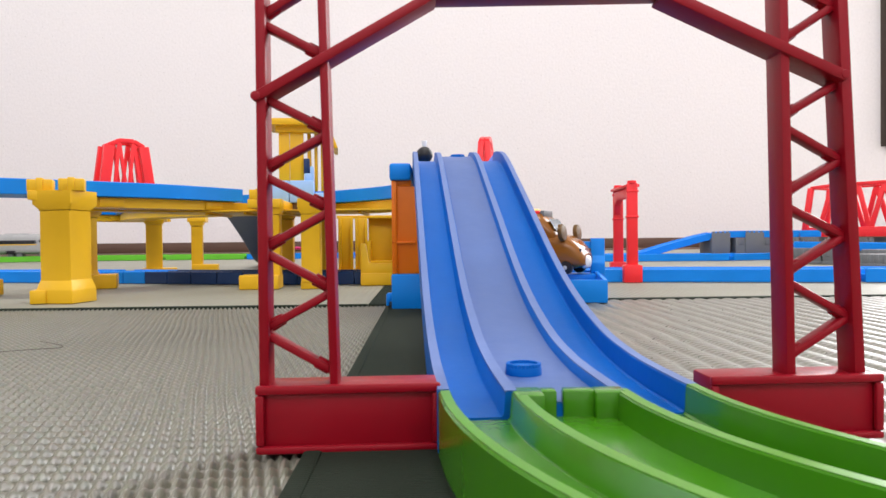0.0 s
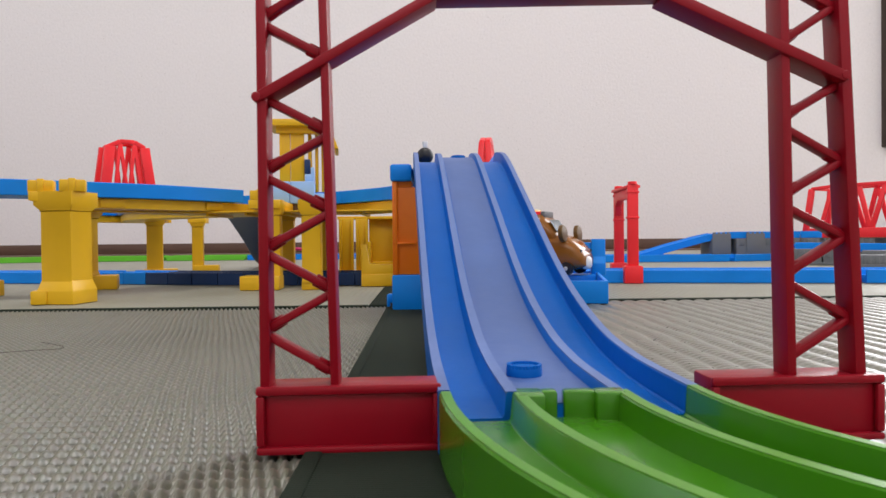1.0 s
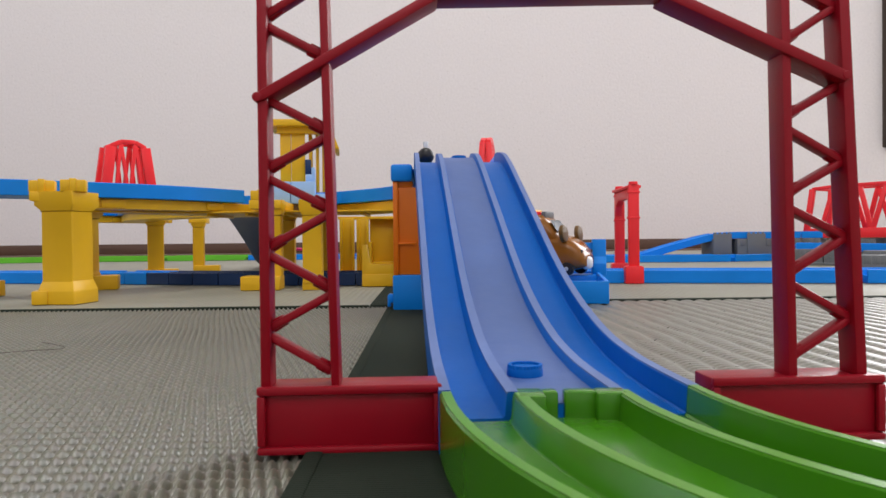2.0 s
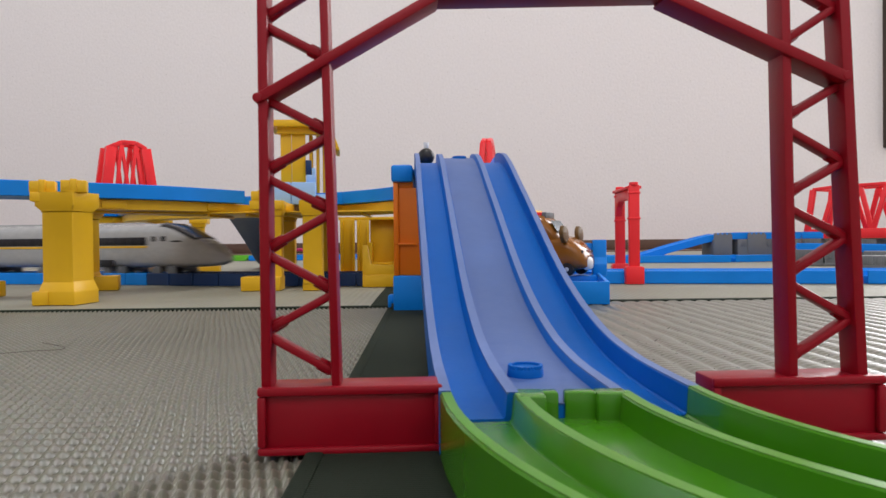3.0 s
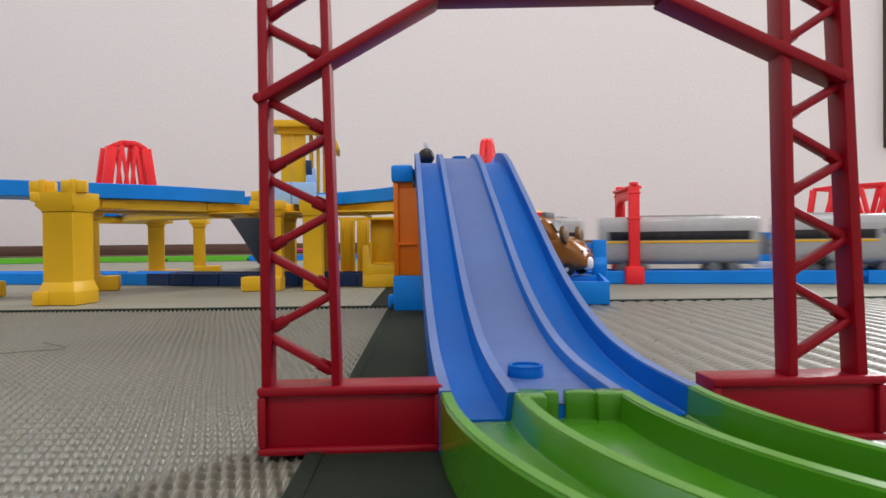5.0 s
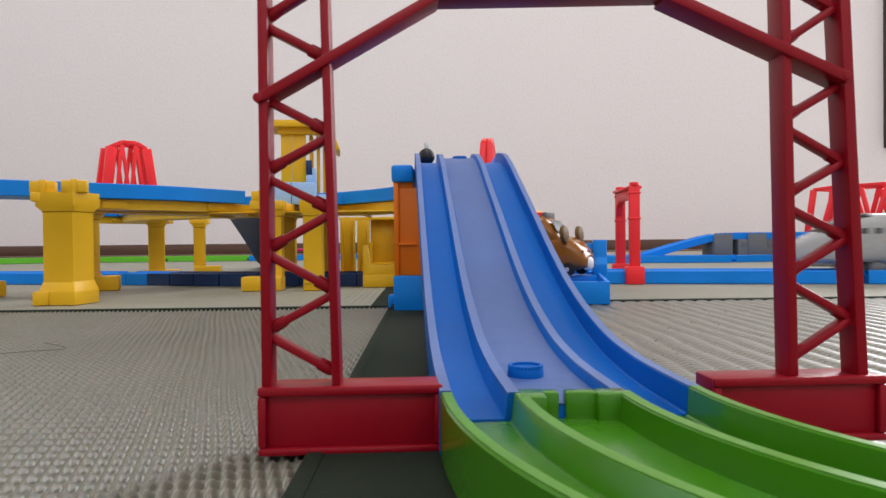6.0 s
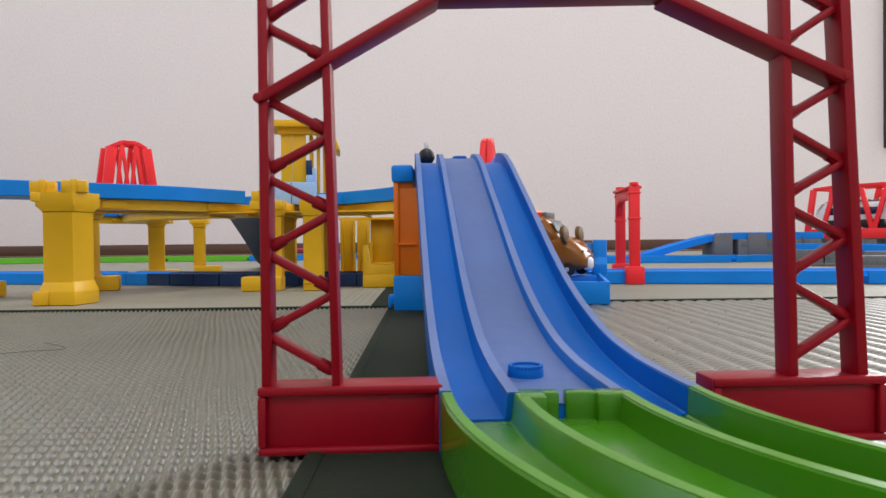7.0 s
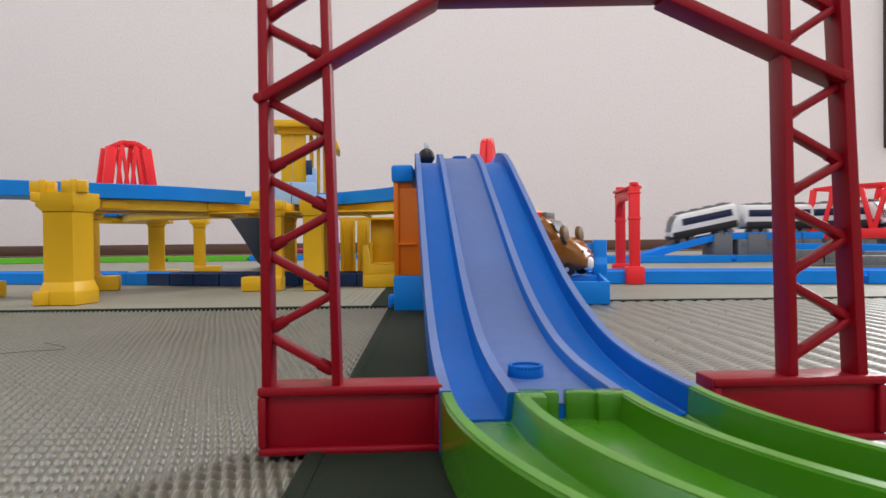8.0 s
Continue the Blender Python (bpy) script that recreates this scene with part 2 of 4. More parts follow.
slab("floor", -2200, 2800, -1500, 1900, -60, -12, FLOORWOOD, "plain wooden floor boards under the straw mats", "floor")
slab("ceiling", -2200, 2800, -1500, 1900, 2400, 2440, BOARD, "pale wooden ceiling boards", "ceiling")
# Unseen south wall and window, added and set close to steepen the fill.
wall = thing("wall_south", 0, -1500, 0, 0, "off-white woven wallpaper wall with an added unseen window", "wall", kind="structure")
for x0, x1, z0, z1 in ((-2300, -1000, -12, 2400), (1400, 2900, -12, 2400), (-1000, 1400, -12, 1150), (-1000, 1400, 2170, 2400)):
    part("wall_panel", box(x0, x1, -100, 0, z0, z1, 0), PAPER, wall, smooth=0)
win = thing("added_window_south", 200, -1500, 1660, 0, "dark brown wooden window frame on the wall", "window", kind="structure")
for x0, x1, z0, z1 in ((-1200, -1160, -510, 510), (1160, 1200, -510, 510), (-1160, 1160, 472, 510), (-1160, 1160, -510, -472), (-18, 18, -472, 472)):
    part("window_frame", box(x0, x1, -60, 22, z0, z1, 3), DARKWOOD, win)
slab("wall_east", 2800, 2900, -1600, 2000, -12, 2400, PAPER, "off-white woven wallpaper wall")
# Unseen ceiling fixture, added to go with the overhead fill.
fixture = thing("added_ceiling_light", 100, 120, 2400, 0, "round white ceiling light, added out of view", "ceiling light")
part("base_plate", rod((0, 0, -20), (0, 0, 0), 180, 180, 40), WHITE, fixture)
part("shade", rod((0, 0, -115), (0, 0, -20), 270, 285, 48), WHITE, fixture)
# north wall, with the window at its east end
wall = thing("wall_north", 0, 1900, 0, 0, "off-white wall covered in woven textile wallpaper", "wall", kind="structure")
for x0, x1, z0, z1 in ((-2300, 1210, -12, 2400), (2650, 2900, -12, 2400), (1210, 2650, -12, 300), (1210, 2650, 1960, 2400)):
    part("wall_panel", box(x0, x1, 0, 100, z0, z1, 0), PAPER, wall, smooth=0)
# Unseen west wall; its window opening is added for the fill.
wall = thing("wall_west", -2200, 0, 0, 0, "off-white woven wallpaper wall with an added unseen window", "wall", kind="structure")
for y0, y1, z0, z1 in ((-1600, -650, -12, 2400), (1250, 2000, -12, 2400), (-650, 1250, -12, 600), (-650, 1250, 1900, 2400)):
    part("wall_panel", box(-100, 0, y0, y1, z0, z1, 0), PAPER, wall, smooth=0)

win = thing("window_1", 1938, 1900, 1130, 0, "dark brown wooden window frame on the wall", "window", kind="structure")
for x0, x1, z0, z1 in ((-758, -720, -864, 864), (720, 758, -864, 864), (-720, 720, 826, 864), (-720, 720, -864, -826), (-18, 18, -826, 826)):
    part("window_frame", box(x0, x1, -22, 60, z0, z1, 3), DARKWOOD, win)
# Frame of the added west window, out of view.
win = thing("added_window_west", -2200, 300, 1250, 0, "dark brown wooden window frame on the wall", "window", kind="structure")
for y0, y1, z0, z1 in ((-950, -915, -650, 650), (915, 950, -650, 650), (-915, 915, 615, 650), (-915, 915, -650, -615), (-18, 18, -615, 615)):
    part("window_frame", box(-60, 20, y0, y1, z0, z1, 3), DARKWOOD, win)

base = thing("baseboard", 0, 1900, 0, 0, "brown wooden skirting along the foot of the wall", "skirting", kind="structure")
part("skirting_board", box(-2200, 2800, -14, 0, 0, 28, 1.0), TRIM, base)
part("threshold_board", box(-2200, 2800, -190, -15, -12, 1.5, 0.8), TRIM, base)


# ---- straw mats ----
def woven(x0, x1, y0, y1, px, py, h, along_y):
    """A woven mat face: staggered knuckles of rush over cross threads."""
    nx, ny = int((x1 - x0) / (px / 6)), int((y1 - y0) / (py / 6))
    X, Y = np.meshgrid(np.linspace(x0, x1, nx + 1), np.linspace(y0, y1, ny + 1))
    wob = 0.10 * np.sin(X / 23.0 + 1.3 * np.sin(Y / 31.0)) + 0.07 * np.sin(Y / 9.0 + X / 17.0)
    rng = np.random.RandomState(4)
    grain = rng.rand(*X.shape)
    if along_y:
        r = X / px + wob
        row = np.floor(r)
        u, v = r - row, Y / py + 0.5 * (row % 2)
        stem = 1 - np.abs(2 * (v - np.floor(v)) - 1) ** 2.4
        Z = h * (1 - np.abs(2 * u - 1) ** 3.6) * (0.80 + 0.20 * stem) * (0.95 + 0.05 * grain) - h
    else:
        # interlocking knuckles: each row sits half a pitch beside the next
        lattice = np.cos(2 * np.pi * (X / px + wob)) * np.cos(np.pi * (Y / py + 0.5 * wob))
        Z = h * (0.5 + 0.5 * lattice) ** 0.6 * (0.95 + 0.05 * grain) - h
    verts = np.stack([X, Y, Z], -1).reshape(-1, 3) * 0.001
    i = np.arange(nx * ny)
    a = (i // nx) * (nx + 1) + i % nx
    faces = np.stack([a, a + 1, a + nx + 2, a + nx + 1], -1)
    me = bpy.data.meshes.new("woven_face")
    me.from_pydata(verts.tolist(), [], faces.tolist())
    me.materials.append(STRAW_GLOSSY if along_y else STRAW)
    for p in me.polygons:
        p.use_smooth = True
    return me


def mat_thing(name, label):
    return thing(name, 0, 0, 0, 1.4, label, "tatami mat", "tatami mats", "structure")


# the two near mats meet under the slope rail; their cloth borders lie side by side
m1 = mat_thing("tatami_mat", "pale straw tatami mat with a dark green cloth border")
tagged(part("mat_core", box(-1000, -13, -700, 336, -12, -2.2, 0), STRAW_SHEEN, m1, smooth=0), kind="structure")
ob = new("woven_face", woven(-330, -13, 40, 336, 2.05, 3.6, 2.8, False))
ob.parent = m1
part("woven_rest", box(-1000, -330, -700, 336, -2.2, -0.4, 0.4), STRAW_SHEEN, m1)
part("woven_rest", box(-330, -13, -700, 40, -2.2, -0.4, 0.4), STRAW_SHEEN, m1)
part("cloth_border", box(-16, 10.8, -700, 337, -2.0, 0.25, 0.5), CLOTH, m1)
part("border_fold", box(-17.8, -15.0, -700, 337, -2.0, 0.55, 0.5), CLOTH, m1)
m2 = mat_thing("tatami_mat", "pale straw tatami mat with glossy raised ribs")
tagged(part("mat_core", box(11.6, 1000, -700, 352, -12, -2.2, 0), STRAW_SHEEN, m2, smooth=0), kind="structure")
ob = new("woven_face", woven(39, 330, 40, 352, 7.0, 2.8, 1.15, True))
ob.parent = m2
part("woven_rest", box(330, 1000, -700, 352, -2.2, -0.4, 0.4), STRAW_SHEEN, m2)
part("woven_rest", box(39, 330, -700, 40, -2.2, -0.4, 0.4), STRAW_SHEEN, m2)
part("cloth_border", box(11.4, 39, -700, 353, -2.0, 0.25, 0.5), CLOTH, m2)
m3 = mat_thing("tatami_mat", "pale straw tatami mat below the yellow viaduct piers")
part("woven_face", box(-1900, -27, 340, 1760, -12, -0.3, 0.6), STRAW_SHEEN, m3)
part("cloth_border", box(-27, 1.5, 340, 1760, -12, 0.2, 0.5), CLOTH, m3)
part("edge_binding", box(-1900, -27, 335.0, 339.6, -12, 0.35, 0.4), CLOTH, m3)
m4 = mat_thing("tatami_mat", "pale straw tatami mat below the blue and grey rails")
part("woven_face", box(32, 2300, 357, 1690, -12, -0.3, 0.6), STRAW_SHEEN, m4)
part("cloth_border", box(2.3, 32, 357, 1690, -12, 0.2, 0.5), CLOTH, m4)
part("edge_binding", box(32, 2300, 350.4, 356.5, -12, 0.3, 0.4), CLOTH, m4)


# ---- red portal over the near track ----
def portal():
    g = thing("portal_gantry", 20, 104.5, 0, 3.0, "crimson red plastic lattice portal straddling the track, darkened for shade", "toy gantry")

    # local: x across, y back, z up; feet on the floor
    def foot(x0, x1):
        b = box(x0 + 0.4, x1 - 0.4, 0.9, 8, 0.3, 9.7, 0.4)
        for a in ((x0, x1, -0.2, 0.9, 8.6, 10.0), (x0, x1, -0.2, 0.9, 0, 1.2), (x0, x0 + 1.3, -0.2, 0.9, 1.2, 8.6), (x1 - 1.3, x1, -0.2, 0.9, 1.2, 8.6)):
            part("foot_rim", box(*a, 0.42), RED, g)
        return part("foot", b, RED, g)
    foot(-47.2, -20.3)
    foot(20.2, 47.0)
    ZT = 84.0

    def lean(x0, x1, z):
        return x0 + (x1 - x0) * (z - 10) / 56

    posts = {"lo": (-46.0, -45.9), "li": (-35.9, -37.0), "ri": (33.1, 32.1), "ro": (43.9, 41.3)}
    for k, (x0, x1) in posts.items():
        w = {"lo": 1.5, "li": 1.3, "ri": 1.45, "ro": 1.7}[k]
        part("post", bar((lean(x0, x1, 9.5), 3.2, 9.5), (lean(x0, x1, ZT), 3.2, ZT), w, 4.6, 0.3), RED, g)

    def at(k, z):
        return Vector((lean(*posts[k], z), 3.2, z))
    # heights of each bar's ends: left side outer and inner post, right side inner and outer post
    left = ((17.2, 11.4), (18.0, 23.3), (29.2, 23.8), (30.0, 35.2), (40.5, 35.8), (41.6, 46.6), (52.1, 47.3), (62.9, 58.2), (64.0, 69.6), (75.6, 70.2))
    right = ((12.1, 18.6), (24.1, 18.0), (25.1, 31.1), (35.7, 30.5), (37.3, 42.7), (47.8, 42.2), (49.1, 54.5), (60.6, 66.5), (70.6, 65.6), (71.4, 76.6))
    ends = [(at("lo", a), at("li", b)) for a, b in left] + [(at("ri", a), at("ro", b)) for a, b in right]
    for k, (p, q) in enumerate(ends):
        part("lattice_bar", bar(p, q, 1.25, 2.4, 0.38), RED, g)
        # moulded swelling where the rising bars leave the post
        up = q.z > p.z
        c = p.lerp(q, 0.17 if up else 0.83)
        d = (q - p).normalized() * 1.15
        part("knuckle", rod(c - d, c + d, 1.0, 0.85 if up else 1.0, n=14), RED, g)
    # knee braces and crown beam
    part("knee_brace", bar((-46.4, 3.0, 51.9), (-20.6, 3.0, 66.8), 1.5, 5.4, 0.3), RED, g)
    part("knee_brace", bar((41.6, 3.0, 54.9), (13.6, 3.0, 67.4), 1.7, 5.4, 0.3), RED, g)
    part("crown_beam", bar((-21.4, 3.0, 67.5), (14.4, 3.0, 68.4), 2.4, 5.4, 0.3), RED, g)
    for x, z in ((-46.6, 51.9), (41.3, 55.2)):
        part("knuckle", rod((x, 0.2, z), (x, 5.8, z), 0.7, n=14), RED, g)
    part("top_beam", bar((-47, 3.2, ZT), (43, 3.2, ZT), 2.4, 5.4, 0.3), RED, g)


portal()


# ---- slope rail, near green rail ----
def slope_z(y):
    """Height of the slope rail's underside over its length."""
    pts = ((100, 0), (118, 0.0), (130, 0.4), (145, 1.8), (160, 4.6), (175, 8.5), (190, 13.5), (205, 19.4), (225, 28.0), (245, 36.7), (265, 45.3), (282, 52.5), (296, 57.2), (308, 59.4), (320, 60.0))
    for (a, za), (b, zb) in zip(pts, pts[1:]):
        if y <= b:
            return za + (zb - za) * (y - a) / (b - a)
    return 60.0


def slope_mid(y):
    return Vector((18.2 - 0.054 * (y - 102), y, slope_z(y)))


slope = rail("slope_rail", [slope_mid(y) for y in (102, 118, 130, 145, 160, 175, 190, 205, 225, 245, 265, 282, 296, 310, 318)], SHADED_BLUE,
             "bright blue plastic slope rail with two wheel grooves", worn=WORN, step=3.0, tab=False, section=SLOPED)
pegs = rod((-4.1, 21.0, 6.6), (-4.1, 21.0, 8.9), 3.2, 3.1, 28)
for k in range(28):
    # raised lip round the dished top
    a0, a1 = 2 * math.pi * k / 28, 2 * math.pi * (k + 1) / 28
    bar((-4.1 + 2.75 * math.cos(a0), 21.0 + 2.75 * math.sin(a0), 8.9), (-4.1 + 2.75 * math.cos(a1), 21.0 + 2.75 * math.sin(a1), 8.9), 0.6, 0.9, 0.1, into=pegs, up=(0, 0, 1))
part("peg", pegs, SHADED_BLUE, slope, "round blue peg")
part("crest_peg", rod((-10.8, 203, 65.0), (-10.8, 203, 67.0), 3.2, 3.0, 24), SHADED_BLUE, slope)


def arc(cx, cy, r, a0, a1, n=12, z=0.0):
    return [(cx + r * math.cos(radians(a0 + (a1 - a0) * k / n)), cy + r * math.sin(radians(a0 + (a1 - a0) * k / n)), z) for k in range(n + 1)]


GREEN_R = 88.0
green_path = arc(18.2 + GREEN_R, 101.6 + 4, GREEN_R, 182.6, 262, 16)
HALFG = [(0, 5.3), (6.2, 5.3), (6.5, 8.8), (6.8, 9.1), (8.2, 9.1), (8.5, 8.8), (8.8, 5.4), (9.1, 5.1), (16.7, 5.1), (17.0, 5.4), (17.2, 9.2), (17.5, H), (18.6, H), (19, 9.1), (19, 0.4), (18.6, 0)]
gp = spline(green_path, 4.0)
green = thing("curve_rail", *gp[0], 0, "leaf green plastic curved rail joined to the blue slope", "toy rail")
part("track_body", sweep([(-u, v) for u, v in HALFG[:0:-1]] + HALFG, gp, origin=gp[0]), GREEN, green)
# Pale strips paint the scuffed, light-catching edges onto the rims.
for u0, u1, v in ((-18.7, -17.4, 9.53), (17.4, 18.7, 9.53), (-8.3, -6.7, 9.13), (6.7, 8.3, 9.13)):
    part("bright_rim", sweep([(u0, v - 0.3), (u1, v - 0.3), (u1, v), (u0, v)], gp, origin=gp[0]), GREEN_RIM, green, "pale rim, worn and brightened as if lit through")
# socket jaws that grip the slope rail's tab
for a in ((-8.0, -4.0, -3.4, 2.2, 2.0, 9.15), (-4.2, -1.9, -0.4, 2.2, 2.0, 9.1), (-1.0, 3.6, -0.4, 2.2, 2.0, 9.1), (3.4, 8.0, -1.8, 2.2, 2.0, 9.15)):
    part("socket_jaw", box(*a, 0.4), GREEN, green)


# ---- pier with orange shaft under the slope's head ----
def head_pier():
    g = thing("slope_pier", -15, 329, 0, 0, "blue and orange plastic pier holding up the slope rail", "toy pier")
    part("base_block", box(-7.2, 36, -15.5, 16, 0, 15.6, 0.8), BLUE, g)
    sh = box(-6.6, 34, -13.5, 14, 15.6, 54.5, 0.5)
    box(-6.8, -4.6, -15.0, -13.0, 15.6, 57, 0.3, into=sh)
    box(-6.8, 3.2, -15.0, -13.0, 29.0, 30.0, 0.3, into=sh)
    part("shaft", sh, ORANGE, g, "burnt orange shaft")
    box_cap = box(-7.6, 2.0, -16.5, 15, 57, 64.6, 1.2)
    part("cap", box_cap, BLUE, g)
    part("shaft_neck", box(-6.6, 1.8, -13.5, 14, 54.4, 57.2, 0.3), ORANGE, g)
    part("side_hook", bar((-7, -10, 5.0), (-9.6, -10, 5.0), 4.0, 4.5, 0.6), BLUE, g)
    part("side_hook", bar((-9.2, -10, 6.5), (-9.2, -10, 1.2), 1.4, 4.0, 0.4), BLUE, g)


head_pier()


# ---- stop block with the parked toy car ----
def stop_tray():
    g = thing("stop_block", 78.4, 334, 0, -9.5, "bright blue plastic stop block with an upright buffer", "toy rail stop")
    for a in ((-60, 0, 0, 1.8, 0, 10.8), (-58, -1.8, 103, 105, 0, 10.8), (-1.8, 0, 1.8, 105, 0, 10.8), (-60, -58, 1.8, 105, 0, 10.8)):
        part("tray_wall", box(*a, 0.3), BLUE, g)
    part("tray_floor", box(-58, -1.8, 1.8, 76, 0, 2.0, 0.2), BLUE, g)
    part("platform", box(-58, -1.8, 76, 103, 0, 9.6, 0.3), BLUE, g)
    part("rib", box(-24, -23, 1.8, 77, 2, 9.0, 0.2), BLUE, g)
    up = plate([(88, 9), (103, 9), (103, 22), (99, 26), (99, 30.5), (91, 30.5), (91, 20), (88, 16)], "x", -4.0, 4.2, 0.5)
    part("buffer_post", up, BLUE, g)
    up = plate([(88, 9), (103, 9), (103, 22), (99, 26), (99, 28), (91, 28), (91, 20), (88, 16)], "x", -32, -28.5, 0.5)
    part("buffer_post", up, BLUE, g)
    part("buffer_bar", box(-29, -3, 93, 97, 20, 28.5, 0.6), BLUE, g)


stop_tray()


def loft(rings):
    b = bmesh.new()
    vs = [[b.verts.new(p) for p in r] for r in rings]
    n = len(vs[0])
    for r, q in zip(vs, vs[1:]):
        for k in range(n):
            b.faces.new((r[k], r[(k + 1) % n], q[(k + 1) % n], q[k]))
    b.faces.new(vs[0][::-1]), b.faces.new(vs[-1])
    return b


def shell_ring(x, hw, z0, z1, n=24, power=4.0):
    """A rounded-box ring across x."""
    out = []
    for k in range(n):
        a = 2 * math.pi * (k + 0.5) / n
        c, s = math.cos(a), math.sin(a)
        out.append((x, hw * math.copysign(abs(c) ** (2 / power), c), (z0 + z1) / 2 + (z1 - z0) / 2 * math.copysign(abs(s) ** (2 / power), s)))
    return out


def toy_car():
    g = thing("toy_car", 69.5, 418, 10.0, -30, "glossy brown toy car with round mirrors and a light bar", "toy car")
    prof = [(-26, 11, 5, 17), (-24, 13, 3, 21), (-14, 13.6, 3, 23), (1, 13.6, 3, 23.5), (6.5, 13.4, 3, 22.4), (11.5, 12.8, 3, 19.6), (15.5, 11.4, 4, 15.6), (17.5, 8.5, 5, 11.5)]
    part("body", loft([shell_ring(x, w, a, b, 28, 3.2) for x, w, a, b in prof]), BROWN, g, smooth=60)
    cab = [(-25.6, 11.0, 16, 25), (-22, 12.2, 15, 33.4), (-15, 12.6, 15, 36.2), (-8, 12.4, 15, 35.4), (-4.2, 12.0, 15, 31.2), (2.0, 11.4, 15, 23.2)]
    part("cabin", loft([shell_ring(x, w, a, b, 28, 3.4) for x, w, a, b in cab]), BROWN, g, smooth=60)
    part("windscreen", loft([[(x - 5.6, y * k, z + 0.7) for x, z, k in ((3.3, 30.2, 1.0), (6.6, 25.2, 1.05), (7.2, 24.4, 0.98), (2.2, 31.4, 0.92))] for y in (-8.4, 8.4)]), GLASSY, g, "grey windscreen")
    for s in (-1, 1):
        part("side_window", loft([[(x, s * y, z) for x, z in ((-20, 24.5), (-6.5, 24.5), (-8.2, 31.2), (-18.5, 31.2))] for y in (11.6, 12.75)]), GLASSY, g, "grey side window")
    for s in (-1, 1):
        part("mirror_stalk", bar((6, s * 10, 18), (7, s * 12.5, 20), 2.0, 2.0, 0.4, up=(0, 0, 1)), BROWN, g)
        part("mirror", rod((5.6, s * 12.8, 23.8), (8.0, s * 12.8, 24.0), 5.0, 4.7, 28), OLIVE, g, "round olive-brown mirror")
        part("headlight", rod((13.2, s * 8.4, 13.6), (16.2, s * 8.0, 13.0), 1.8, 1.5, 20), BLACK, g, "dark round headlight")
    part("nose_bumper", loft([shell_ring(x, w, a, b, 20, 2.6) for x, w, a, b in ((15.2, 4.6, 3.0, 11.0), (17.6, 4.2, 3.2, 10.8), (18.8, 2.8, 4.2, 9.8))]), WHITE, g, "white front bumper", smooth=60)
    for x in (-16, 8.5):
        for s in (-1, 1):
            w = part("wheel", rod((x, s * 9.6, 3.8), (x, s * 13.7, 3.8), 3.8, 3.7, 28), BLACK, g, "black tyre")
            part("rim", rod((x, s * 13.5, 3.8), (x, s * 14.0, 3.8), 1.3, 1.1, 20), SILVER, w)
    for x0, x1, m, t in ((-18.5, -14.0, YELLOW, "yellow"), (-13.8, -9.4, SCARLET, "red"), (-9.2, -6.4, GREY, "grey")):
        part("roof_lamp", box(x0, x1, -7, 7, 34 if m is not GREY else 33.0, 38.4 if m is YELLOW else 37.0, 0.6), m, g, t + " roof lamp block")


toy_car()


# ---- black knob behind the crest ----
kn = thing("lever_knob", -7.6, 340, 60.6, 0, "black round lever knob with a white tip", "toy lever")
part("stem", rod((0, 0, 1.6), (0, 0, 9), 1.6), BLACK, kn)
kb = bmesh.new()
bmesh.ops.create_uvsphere(kb, u_segments=28, v_segments=18, radius=4.0, matrix=Matrix.Translation((0, 0, 10.6)))
part("ball", kb, BLACK, kn)
part("tip", rod((0, 0, 14.2), (0, 0, 17.4), 1.0, 1.4, 16), WHITE, kn, "white tip")


# ---- viaduct rails ----
Z1 = 58.0
rail("viaduct_rail", [(-330, 362, Z1), (-290, 380, Z1), (-251, 402, Z1), (-214, 429, Z1), (-184, 457, Z1), (-153, 503, Z1)], BLUE, "bright blue curved rail on yellow viaduct piers", "viaduct rails")
rail("viaduct_rail", [(6.5, 319, 60.0), (4, 370, 58.6), (-4, 430, Z1), (-19, 481, Z1), (-61, 528, Z1)], BLUE, "bright blue curved rail on yellow viaduct piers", "viaduct rails")
rail("viaduct_rail", [(-61.5, 528.4, Z1), (-130, 562, Z1), (-200, 592, Z1), (-265, 640, Z1), (-305, 710, Z1)], BLUE, "bright blue curved rail behind the station house", "viaduct rails")
rail("viaduct_rail", [(-305.4, 710.8, Z1), (-315, 750, Z1), (-340, 800, Z1)], BLUE, "bright blue rail carrying the red arch bridge", "viaduct rails")
rail("viaduct_rail", [(-346, 696, Z1), (-318, 724, Z1), (-292, 750, Z1)], BLUE, "bright blue rail passing through the red arch bridge", "viaduct rails")


def girder(pts, label):
    p = spline(pts, 8.0)
    g = thing("viaduct_girder", *p[0], 0, label, "toy girder", "viaduct girders")
    part("deck_plate", sweep([(-15, 0), (15, 0), (15, 6.0), (-15, 6.0)], p, origin=p[0]), YELLOW, g)
    for k in range(3, len(p) - 2, 8):
        d = (p[k + 1] - p[k]).normalized()
        c = p[k] - p[0] + d.cross(Vector((0, 0, 1))) * 15.4
        part("lug", bar(c - d * 7 + Vector((0, 0, 3)), c + d * 7 + Vector((0, 0, 3)), 4.6, 1.4, 0.3, up=d.cross(Vector((0, 0, 1)))), YELLOW, g)
    return g


girder([(-225, 421, 51.8), (-186, 456, 51.8), (-158, 500, 51.8), (-140, 535, 51.8)], "golden yellow girder plate under the viaduct rail")
girder([(-21, 482, 51.6), (-61, 528, 51.6), (-130, 562, 51.6), (-200, 592, 51.6), (-265, 640, 51.6), (-303, 706, 51.6)], "golden yellow girder plate under the far viaduct rail")


